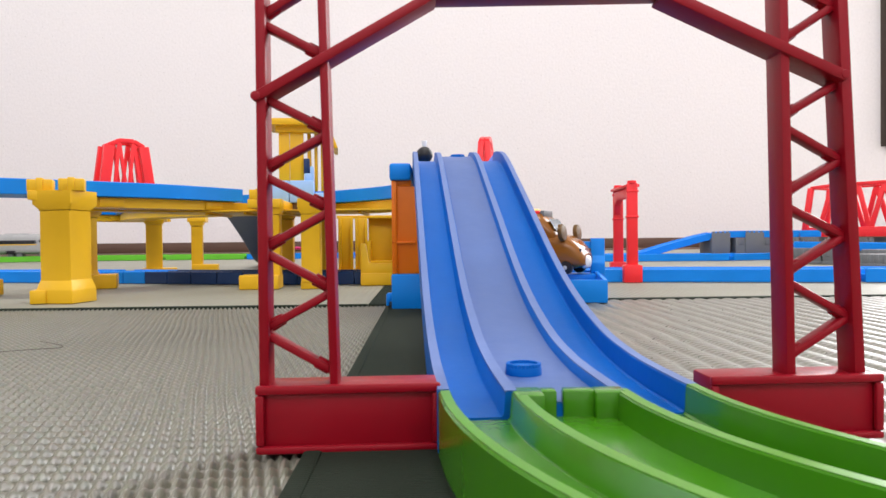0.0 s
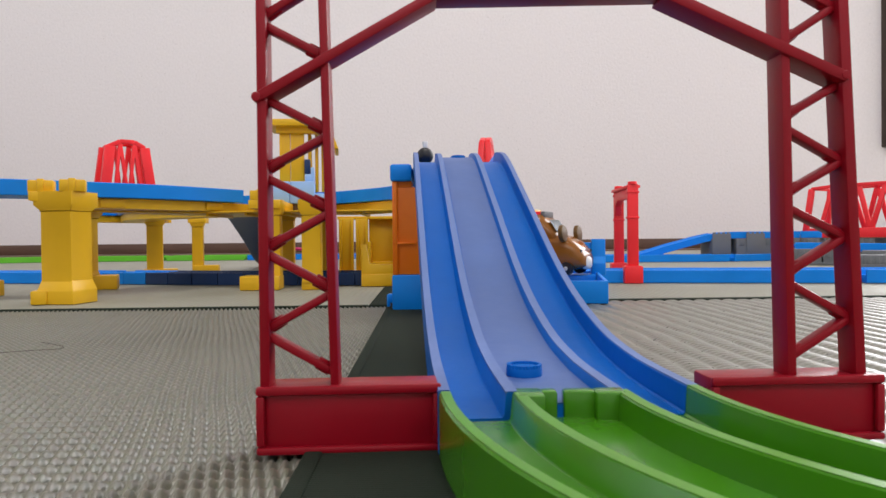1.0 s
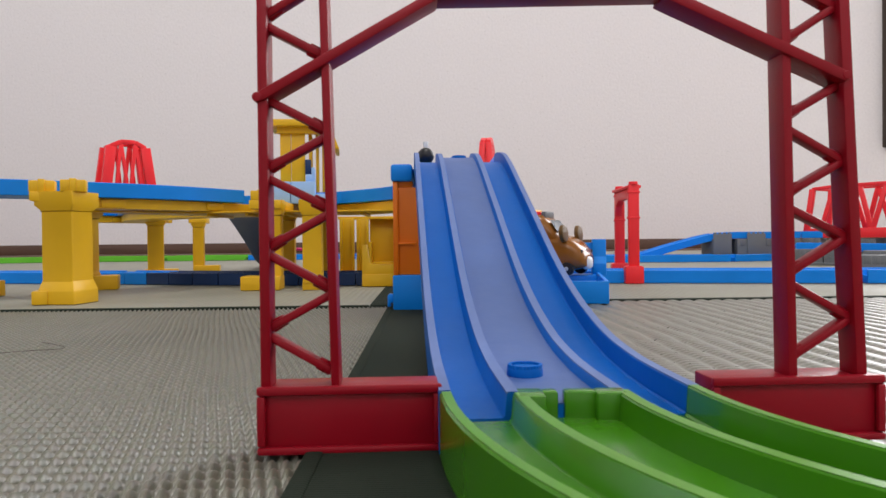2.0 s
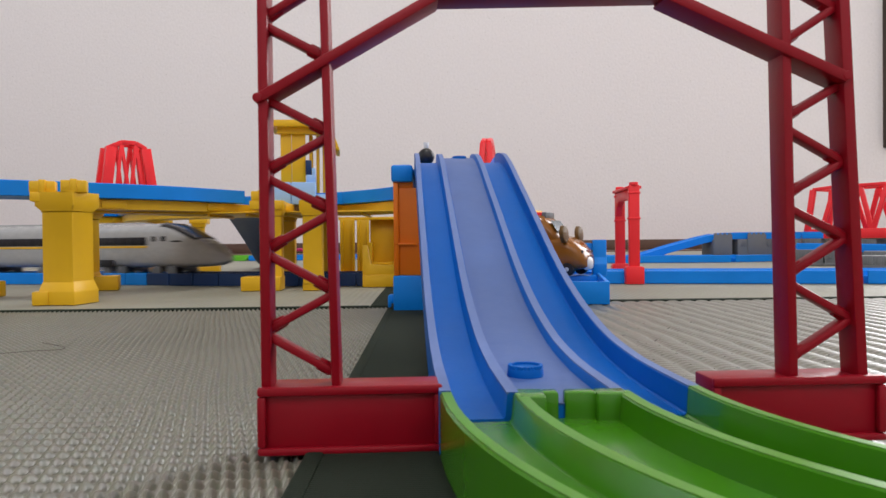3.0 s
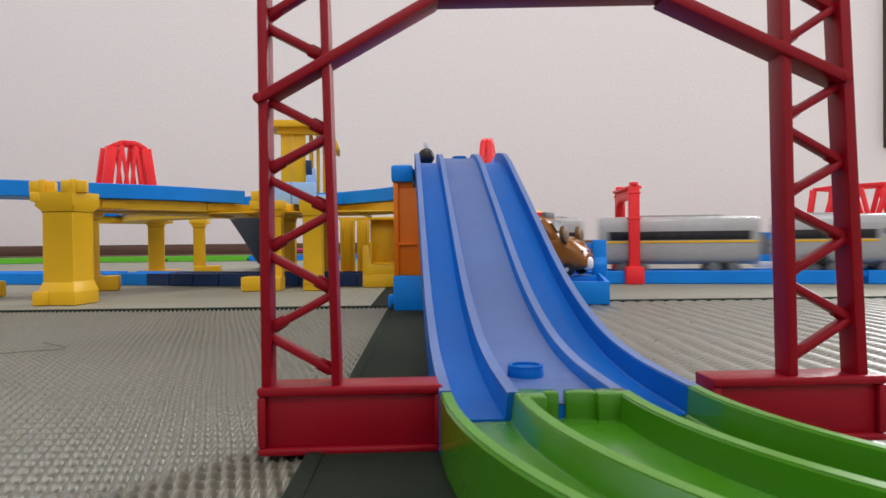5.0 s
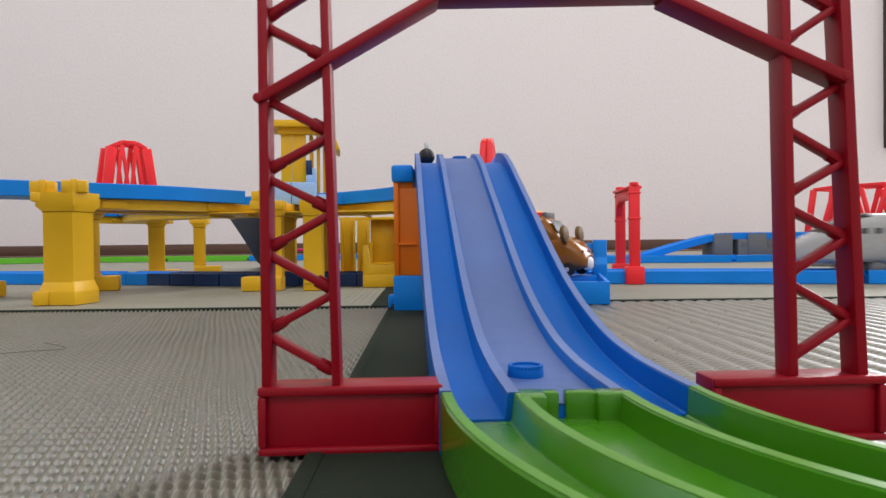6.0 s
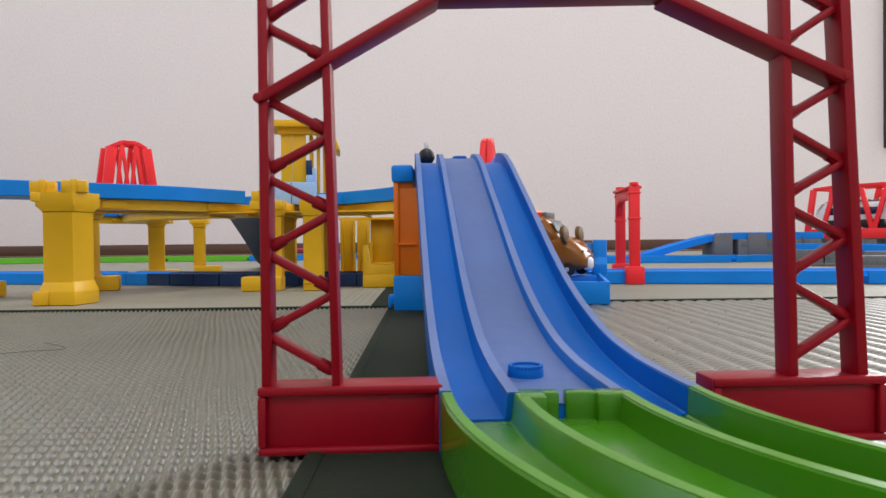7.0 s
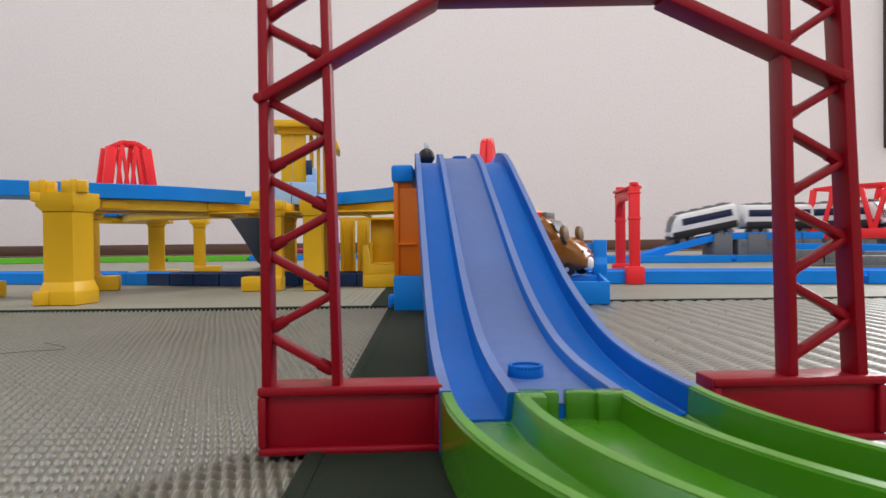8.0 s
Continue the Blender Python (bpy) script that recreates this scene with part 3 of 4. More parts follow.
girder([(-346, 696, 51.6), (-318, 724, 51.6), (-292, 750, 51.6)], "golden yellow girder plate under the arch bridge")


def deck():
    g = thing("viaduct_deck", -120, 500, 0, 0, "golden yellow deck plate spanning the piers above the track", "toy deck")
    out = [(-112, -72), (-50, -22), (-4, -30), (88, -30), (104, -12), (62, 42), (-28, 44), (-66, 22)]
    part("plate", plate(out, "z", 50.6, 51.5, 0.2), YELLOW, g)
    for k in range(5):
        x = -40 + k * 26
        part("rib", box(x, x + 2, -18, 38, 48.8, 50.7, 0.2), YELLOW, g)


deck()


def column(g, x, y, turn, side=17.0, top=52.0, foot=34.0, fh=9.5, ratio=0.72, fdx=0.0):
    """One square pier column with a flared head and a stepped foot."""
    c, s = math.cos(radians(turn)), math.sin(radians(turn))
    hs = side / 2

    def ring(h, z):
        return [(x + (u * c - v * s) * h, y + (u * s + v * c) * h, z) for u, v in ((-1, -1), (1, -1), (1, 1), (-1, 1))]
    b = loft([ring(hs, fh - 0.2), ring(hs, top - 10.5), ring(hs * 1.04, top - 9.6), ring(hs * 1.27, top - 7.0), ring(hs * 1.27, top)])
    bmesh.ops.bevel(b, geom=[e for e in b.edges if abs(e.verts[0].co.z - e.verts[1].co.z) > 2], offset=0.8, segments=2, affect="EDGES", profile=0.5)
    part("column", b, YELLOW, g)
    if fdx:
        fb = box(-foot / 2 + fdx, foot / 2 + fdx, -foot * ratio / 2, foot * ratio / 2, 0, fh, 0.7)
        bmesh.ops.rotate(fb, verts=fb.verts, cent=(0, 0, 0), matrix=Matrix.Rotation(radians(turn), 3, "Z"))
        bmesh.ops.translate(fb, verts=fb.verts, vec=(x, y, 0))
    else:
        # a block with sloping shoulders that run up into the column
        def base(u0, v0, z):
            return [(x + u * u0 * c - v * v0 * s, y + u * u0 * s + v * v0 * c, z) for u, v in ((-1, -1), (1, -1), (1, 1), (-1, 1))]
        f2 = foot / 2
        fb = loft([base(f2, f2 * ratio, 0), base(f2, f2 * ratio, fh * 0.72), base(hs, max(hs * 0.98, f2 * ratio * 0.8), fh * 1.28)])
        bmesh.ops.bevel(fb, geom=list(fb.edges), offset=0.35, segments=2, affect="EDGES", profile=0.5)
    part("foot", fb, YELLOW, g, smooth=24)


def pier(x, y, turn, cols, beam, studs, label, side=17.0, foot=30.0, top=57.8, fh=9.5, ratio=0.72, fdx=0.0):
    g = thing("viaduct_pier", x, y, 0, turn, label, "toy pier", "viaduct piers")
    for cx, cy, ct in cols:
        column(g, cx, cy, ct, side, top, foot, fh, ratio, fdx)
    if beam:
        part("cross_beam", box(*beam, top - 5.8, top - 0.1, 0.6), YELLOW, g)
    for sx, sy in studs:
        b = box(sx - 6, sx + 6, sy - 4, sy + 4, top - 0.3, top + 5.9, 0.7)
        box(sx - 1.6, sx + 1.6, sy - 5, sy + 5, top - 0.3, top + 6.5, 0.5, into=b)
        part("stud", b, YELLOW, g)
    return g


front = pier(-196, 371, 20, [(0, 0, -28), (-9, 117, -28)], (-9, 9, 8, 124), [(-11, -1), (4.5, -9)], "golden yellow plastic viaduct pier with two columns", 17.2, 20.2, ratio=1.0)
# its outward bracket arm and toe
part("arm", plate([(-16.5, 57.8), (-9, 57.8), (-9, 47.5), (-10.2, 51.0), (-12, 52.6), (-16.5, 53.2)], "y", -6.0, 7.0, 0.5), YELLOW, front)
part("toe", box(-16.0, -8.5, -7.5, 5.0, 0, 7.0, 0.6), YELLOW, front)
part("foot", box(-4, 15, 106, 126, 0, 9.4, 0.6), YELLOW, front)
pier(-281, 421, 20, [(0, 0, -20)], (-8, 8, -6, 10), [], "golden yellow viaduct pier at the outer end of the curve", 16.0, 24.0, fdx=4.0)
pier(-110, 452, 3, [(1.6, 8, 0), (-6, 112, 0)], (-13, 7, 0, 118), [(-6, 4)], "golden yellow pier beside the station house", 9.6, 25.0, 57.8, 9.0, fdx=-8.0)
pier(-83, 450, 3, [(0, 6, 0), (-2, 100, 0)], (-8, 8, -1, 110), [], "golden yellow pier under the station platform", 12.0, 13.0, 57.6, 5.0)
pier(-285, 705, 20, [(0, 0, 0)], (-12, 12, -10, 30), [], "golden yellow pier below the arch bridge", 15.0, 32.0, 58.0, 5.0, fdx=5.0)
pier(-256, 745, 12, [(0, 0, 0)], (-9, 9, -8, 20), [], "slim golden yellow pier below the far viaduct", 11.0, 26.0, 57.0, 7.0, fdx=8.0)


def hollow_pier():
    g = thing("hollow_pier", -66, 596, 0, 2, "golden yellow hollow pier shell behind the track", "toy pier")
    part("shell_wall", box(-20, -8, 0, 3, 0, 50, 0.5), YELLOW, g)
    for x in (-20, -10):
        part("shell_rib", box(x, x + 2.2, -4, 0.5, 3, 49, 0.5), YELLOW, g)
    part("shell_column", box(-4.5, 3.5, -1, 1, 3, 49, 0.5), YELLOW, g)
    for x in (-6, 2):
        part("shell_rib", box(x, x + 2.2, -4, 2, 3, 49, 0.5), YELLOW, g)
    part("shell_wall", box(4, 30, 14, 17, 0, 50, 0.5), YELLOW, g)
    part("shell_wall", box(4, 6.5, -8, 15, 0, 30, 0.6), YELLOW, g)
    part("shell_wall", box(26.5, 29, -8, 15, 0, 50, 0.6), YELLOW, g)
    part("shell_step", box(4, 29, 2, 15, 10, 13, 0.6), YELLOW, g)
    part("shell_foot", box(-22, 30, -8, 18, 0, 6, 0.6), YELLOW, g)
    part("shell_top", box(-22, 30, 3, 18, 49, 51.5, 0.5), YELLOW, g)
    h = thing("pier_bracket", -54.5, 478, 0, 0, "golden yellow L-shaped bracket in front of the track", "toy bracket")
    part("upright", plate([(0, 8), (22, 8), (22, 14.6), (9, 14.9), (5.6, 15.6), (3.4, 28.4), (0, 28.4)], "y", 0, 2.4, 0.4), YELLOW, h)
    part("foot", box(0, 22, -1, 9, 0, 8.4, 0.6), YELLOW, h)


hollow_pier()


# ---- station house ----
def station():
    g = thing("station_house", -112, 512, 0, 8, "yellow canopy station house on a pale blue platform", "toy station")
    for x0, x1 in ((-14, 3.2), (3.5, 20.5)):
        part("platform_block", box(x0, x1, -9, 34, 57.8, 73.6, 0.7), PALE, g, "pale blue platform")
    part("platform_side", box(20.8, 28, -9, 34, 57.8, 65, 0.6), PALE, g, "pale blue platform")
    for x0, x1 in ((-4.4, 3.2), (3.5, 13.2)):
        part("wall_panel", box(x0, x1, 2, 5, 73.4, 110, 0.4), YELLOW, g)
    for x0, x1, y0 in ((15.5, 18, 10), (20.5, 22.6, 14), (25, 28.5, 18)):
        part("wall_panel", box(x0, x1, y0, y0 + 12, 73.4 if x1 < 20.5 else 65, 110, 0.4), YELLOW, g)
    roof = plate([(-11.5, 118), (16, 118.4), (25, 116), (31, 111), (35, 105), (38, 97), (35.6, 97), (32, 104), (28.5, 108.6), (23.5, 112), (16, 113.6), (-11.5, 113.4)], "y", -7, 34, 0.4)
    part("canopy_roof", roof, YELLOW, g)
    part("roof_beam", box(-6.5, 24, -1, 6, 109, 114, 0.4), YELLOW, g)
    part("step", box(14, 19, -6, 8, 73.4, 79, 0.5), PALE, g, "pale blue steps")
    part("step", box(18, 20.4, -6, 8, 73.4, 84, 0.5), PALE, g, "pale blue steps")
    # Solid dark block added in place of the shaded gap below the platform.
    part("shade_block", box(-13, 20, -6, 30, 50.8, 57.6, 0.4), OLIVE, g, "dark brown block standing in for shade")
    part("kiosk", box(13.4, 17.5, -2, 6, 79, 90, 0.5), NAVY_AND_SHADE, g, "dark blue kiosk box")


station()


# ---- descending rails behind the piers ----
# Blue rail darkened to hold the shade behind the piers.
rail("slope_rail", [(-189, 660, 62), (-192, 700, 55), (-197, 750, 42), (-201, 800, 26), (-206, 850, 10), (-210, 890, 2), (-212, 910, 0.2)], NAVY_AND_SHADE, "dark navy blue slope rail coming down behind the piers")
lp = thing("toy_loop", -140, 690, 0, 0, "magenta plastic loop lying behind the piers", "toy part")
lb = bmesh.new()
for k in range(24):
    a0, a1 = 2 * math.pi * k / 24, 2 * math.pi * (k + 1) / 24
    rod((11 * math.cos(a0), 0, 12.6 + 11 * math.sin(a0)), (11 * math.cos(a1), 0, 12.6 + 11 * math.sin(a1)), 1.5, n=8, into=lb)
part("ring", lb, PINK, lp, smooth=80)
lp = thing("toy_block", -300, 1160, 0, 0, "small magenta plastic block beside the far rail", "toy part")
part("block", box(-1, 16, -8, 8, 0, 15, 1.0), PINK, lp)
part("cap", box(1, 14, -6, 6, 15, 19, 1.0), PINK, lp)


# ---- arch bridges ----
def arch_bridge(x, y, z, turn, length, height, width, label, mat=SCARLET, flat=False, n=6, web=3.4, post=5.0, chord=8.0, crown=0.30):
    g = thing("arch_bridge", x, y, z, turn, label, "toy bridge", "truss bridges")
    xs = [length * k / n for k in range(n + 1)]

    def top(u):
        if flat:
            return height if 0.06 < u / length < 0.94 else height * 0.97
        return height * (1 - crown + crown * math.sin(math.pi * (0.12 + 0.76 * u / length)) ** 0.8)
    for s in (-1, 1):
        yy = s * width / 2
        lean = -s * 3.0
        part("bottom_chord", bar((0, yy, 4), (length, yy, 4), chord, 4.0, 0.4), mat, g)
        pts = [Vector((4 if k == 0 else (length - 4 if k == n else u), yy + lean, top(u))) for k, u in enumerate(xs)]
        for a, b in zip(pts, pts[1:]):
            part("top_chord", bar(a, b, 4.4, 4.0, 0.5), mat, g)
        part("end_post", bar((-3, yy, 4), pts[0], post, 5.0, 0.4), mat, g)
        part("end_post", bar((length + 3, yy, 4), pts[-1], post, 5.0, 0.4), mat, g)
        for k in range(1, n):
            part("web_bar", bar((xs[k] - length / n * 0.5, yy, 5), pts[k], web, 3.0, 0.3), mat, g)
            part("web_bar", bar((xs[k] + length / n * 0.5, yy, 5), pts[k], web, 3.0, 0.3), mat, g)
    for k in range(n + 1):
        u = 4 if k == 0 else (length - 4 if k == n else xs[k])
        part("top_strut", bar((u, -width / 2 + 3, top(xs[k])), (u, width / 2 - 3, top(xs[k])), 3.0, 3.0, 0.3, up=(0, 0, 1)), mat, g)
    part("end_plate", box(-3.4, -1.6, -width / 2 + 4, width / 2 - 4, 0, 7, 0.3), mat, g)
    part("deck", box(-2, length + 2, -width / 2 + 1, width / 2 - 1, -1.0, 1.2, 0.3), mat, g)
    return g


arch_bridge(-336, 706, 66.8, 40, 41, 66, 25, "scarlet red arched truss bridge on the viaduct", n=3, web=3.2, post=9.5, crown=0.16)
arch_bridge(37, 600, 66.5, 84, 150, 56, 11, "slim scarlet red truss bridge behind the slope rail")
arch_bridge(499, 938, 30.5, -58, 190, 63, 50, "scarlet red truss bridge over the raised track", flat=True, web=5.6, post=7, chord=12)
for x, y in ((42, 610), (54, 740)):
    pier(x, y, 0, [(0, 0, 0)], (-12, 12, -12, 12), [], "golden yellow pier under the slim red bridge", 14, 24, 65.5, 8.0)


# ---- red track portal ----
def track_portal():
    g = thing("track_portal", 133, 517, 0, -3, "scarlet red plastic portal standing across the blue rail", "toy portal")
    for y, h, dx in ((-33.0, 67.4, -0.8), (25.5, 68.4, 1.2)):
        b = box(dx - 3.6, dx + 3.6, y - 2.2, y + 2.2, 9, h, 0.6)
        for z in (44, h - 6):
            box(dx - 4.1, dx + 4.1, y - 2.6, y + 2.6, z, z + 1.4, 0.3, into=b)
        part("post", b, SCARLET, g)
        part("post_cap", rod((dx, y, h - 0.3), (dx, y, h + 2.0), 3.2, 3.0, 18), SCARLET, g)
        part("clamp_foot", plate([(dx - 6.2, 0), (dx + 6.0, 0), (dx + 6.0, 11.4), (dx + 4.2, 12.0), (dx - 4.4, 12.0), (dx - 6.2, 11.4)], "y", y - 4.2, y + 4.2, 0.3), SCARLET, g)
    part("arch_beam", plate([(-32, 65), (25, 65), (25, 48), (22.5, 48), (20, 55), (12, 58.5), (-19, 58.5), (-27, 55), (-29.5, 48), (-32, 48)], "x", -2.4, 2.4, 0.4), SCARLET, g)
    part("top_rail", bar((0, -33, 66), (0, 25, 66.4), 2.0, 9.0, 0.4, up=(1, 0, 0)), SCARLET, g)


track_portal()


# ---- stray thread on the mat ----
th = thing("thread", -105, 195, 0.2, 0, "thin dark stray thread lying on the straw mat", "thread")
tb = bmesh.new()
line_pts = spline([(-25, 4, 0), (-13.2, 8.9, 0.2), (-7.4, 12.8, 0), (-8.6, 16.1, 0.3), (-21.2, 27.5, 0)], 1.5)
for p, q in zip(line_pts, line_pts[1:]):
    bar(p, q, 0.15, 0.15, 0, into=tb, up=(0, 0, 1))
part("strand", tb, DARKWOOD, th)


# ---- ground rails of the near line ----
NEAR = [(-520, 600), (-430, 592), (-336, 578), (-237, 551.5), (-155, 527), (-52, 510), (60, 508.5), (141, 503.5), (276, 477.5), (420, 452), (620, 418), (860, 378), (1200, 322)]
FAR = [(-150, 1224), (-329, 1219), (-520, 1214), (-640, 1207), (-735, 1172), (-795, 1095), (-790, 1000), (-745, 900), (-690, 800), (-640, 700), (-590, 630)]
OUTER = spline([(x, y, 0) for x, y in FAR + NEAR], 5.0)


def stretch(path, x0, x1, y0=-1e9, y1=1e9):
    """The run of path points with x between x0 and x1 and y between y0 and y1."""
    return [tuple(p) for p in path if x0 <= p.x <= x1 and y0 <= p.y <= y1]


def thin(pts, k=6):
    return pts[:-1:k] + [pts[-1]]


for x0, x1 in ((-420, -258), (-38, 88), (88.5, 277), (277.5, 480), (480.5, 660), (660.5, 860), (860.5, 1030), (1030.5, 1200)):
    run = stretch(OUTER, x0, x1, 0, 640)
    rail("straight_rail", thin(run), BLUE, "bright blue straight rail lying on the mat", "ground rails")
rail("curve_rail", thin(stretch(OUTER, -800, -421, 560, 900)), BLUE, "bright blue curved rail turning out of the near line", "ground rails")
rail("curve_rail", thin(stretch(OUTER, -900, -640, 901, 1300)), LIME, "bright lime green curved rail at the far end", "ground rails")
rail("straight_rail", thin(stretch(OUTER, -639, -470, 1100, 1300)), LIME, "bright lime green straight rail along the wall", "ground rails")
rail("straight_rail", thin(stretch(OUTER, -469, -334, 1100, 1300)), LIME, "bright lime green straight rail along the wall", "ground rails")
rail("straight_rail", thin(stretch(OUTER, -333, -150, 1100, 1300)), BLUE, "bright blue straight rail along the wall", "ground rails")

flex = thing("flexible_rail", -150, 525, 0, 0, "blue flexible rail made of short linked segments, darkened for shade", "toy rail", "ground rails")
seg = [p for p in OUTER if -257 <= p.x <= -38.5 and p.y < 640]
for k in range(0, len(seg) - 3, 4):
    piece = seg[k:k + 5]
    if len(piece) < 3:
        continue
    d = (piece[-1] - piece[-2]).normalized()
    piece = piece[:-1] + [piece[-1] - d * 0.7]
    # Dark segments: shade under the viaduct put into the rail colour.
    part("segment", sweep(LOW, piece, origin=(-150, 525, 0)), BLUE if k < 8 else NAVY_AND_SHADE, flex)

# far ground rails on the east side
rail("straight_rail", [(120, 925, 0), (219, 919, 0), (329, 906, 0), (360, 905, 0)], BLUE, "bright blue rail lying beside the grey piers", "ground rails")
rail("straight_rail", [(361, 905, 0), (410, 922, 0), (470, 960, 0), (520, 1010, 0)], BLUE, "bright blue rail curving away below the bridge", "ground rails")

# ---- raised track on grey piers ----
Z2 = 28.5
RAISED = [(120, 950, 0.0), (200, 948, 0.0), (238, 947, 0.0), (262, 946, 1.6), (300, 945, 12.4), (330, 944, 20.4), (352, 943, 25.8), (375, 942, Z2), (430, 940, Z2), (478, 934, Z2), (508, 912, Z2),
          (534, 872, Z2), (570, 815, Z2), (615, 745, Z2), (680, 680, Z2), (780, 640, Z2), (900, 640, Z2), (1300, 660, Z2), (1800, 690, Z2), (2100, 700, Z2)]
UPPER = spline(RAISED, 5.0)
for x0, x1, name, label in ((120, 239, "straight_rail", "bright blue rail at the foot of the ramp"), (239.5, 362, "slope_rail", "bright blue ramp rail leading up to the grey piers"), (362.5, 470, "straight_rail", "bright blue rail on the grey piers"),
                            (470.5, 620, "curve_rail", "bright blue rail inside the red truss bridge"), (620.5, 800, "curve_rail", "bright blue curved rail beyond the bridge"), (800.5, 1100, "straight_rail", "bright blue raised straight rail"),
                            (1100.5, 1420, "straight_rail", "bright blue raised straight rail"), (1420.5, 1760, "straight_rail", "bright blue raised straight rail"), (1760.5, 2100, "straight_rail", "bright blue raised straight rail")):
    rail(name, thin(stretch(UPPER, x0, x1), 3), BLUE, label, "raised rails", step=5.0)


def grey_pier(x, y, turn, w, d, h, label="stone grey block pier under the raised rail"):
    g = thing("block_pier", x, y, 0, turn, label, "toy pier", "grey piers")
    part("block", box(-w / 2, w / 2, -d / 2, d / 2, 0, h, 0.7), GREY, g)
    for sx in (-0.36, -0.12, 0.12, 0.36):
        part("stud", box(sx * w - w * 0.07, sx * w + w * 0.07, -d / 2 - 0.9, -d / 2 + 1.5, h - 9, h - 0.1, 0.4), GREY, g)
    part("base_lip", box(-w / 2 - 0.8, w / 2 + 0.8, -d / 2 - 0.8, d / 2 + 0.8, 0, 3, 0.4), GREY, g)
    return g


for pr in (grey_pier(363, 941, 0, 24, 42, 28.2), grey_pier(406, 939, 0, 48, 42, 28.2)):
    # toothed parapet along the rail's near side
    part("parapet", box(-11.6, 12, -22.6, -20.6, 3.0, 34.8, 0.4), GREY, pr)
    for k in range(4):
        part("parapet_tooth", box(-11 + k * 6, -7.6 + k * 6, -22.4, -20.8, 34.6, 36.8, 0.3), GREY, pr)
grey_pier(454, 936, -8, 22, 42, 28.2)
grey_pier(486, 926, -40, 22, 40, 28.2)
grey_pier(532, 874, -58, 24, 40, 27.2)
grey_pier(578, 802, -58, 24, 40, 27.2)
for x, y in ((640, 715), (760, 645), (960, 643), (1200, 655), (1480, 671), (1780, 689), (2060, 699)):
    grey_pier(x, y, 0, 30, 42, 28.2)

# lower ramp in front of the bridge, on grey blocks
rail("slope_rail", [(395, 792, 15), (440, 770, 14), (500, 735, 12.5), (560, 700, 11)], BLUE, "bright blue rail on low grey blocks", "raised rails")
for x, y, w, h in ((398, 772, 30, 17), (424, 752, 32, 17), (452, 728, 34, 15.5), (480, 706, 34, 14.5), (512, 684, 36, 13), (420, 690, 30, 12)):
    grey_pier(x, y, -32, w, 26, h, "low stone grey block under the rail")


# ---- trains ----
def window_strip(g, x0, x1, z0, z1, hw, mat, label, n):
    for s in (-1, 1):
        w = part("window_band", box(x0, x1, s * hw - 0.35, s * hw + 0.35, z0, z1, 0.25), mat, g, label)
        for k in range(1, n):
            x = x0 + (x1 - x0) * k / n
            part("mullion", box(x - 0.35, x + 0.35, s * (hw + 0.15) - 0.4, s * (hw + 0.15) + 0.4, z0 + 0.5, z1 - 0.5, 0.1), BLACK, w)


def running_gear(g, xs):
    for x in xs:
        part("bogie", box(x - 10, x + 10, -11.2, 11.2, 4.6, 11.5, 0.6), BLACK, g, "black bogie")
        for dx in (-6.5, 6.5):
            for s in (-1, 1):
                part("wheel", rod((x + dx, s * 11.5, 4.6), (x + dx, s * 14.2, 4.6), 4.5, 4.3, 20), GREY, g, "dark grey wheel")


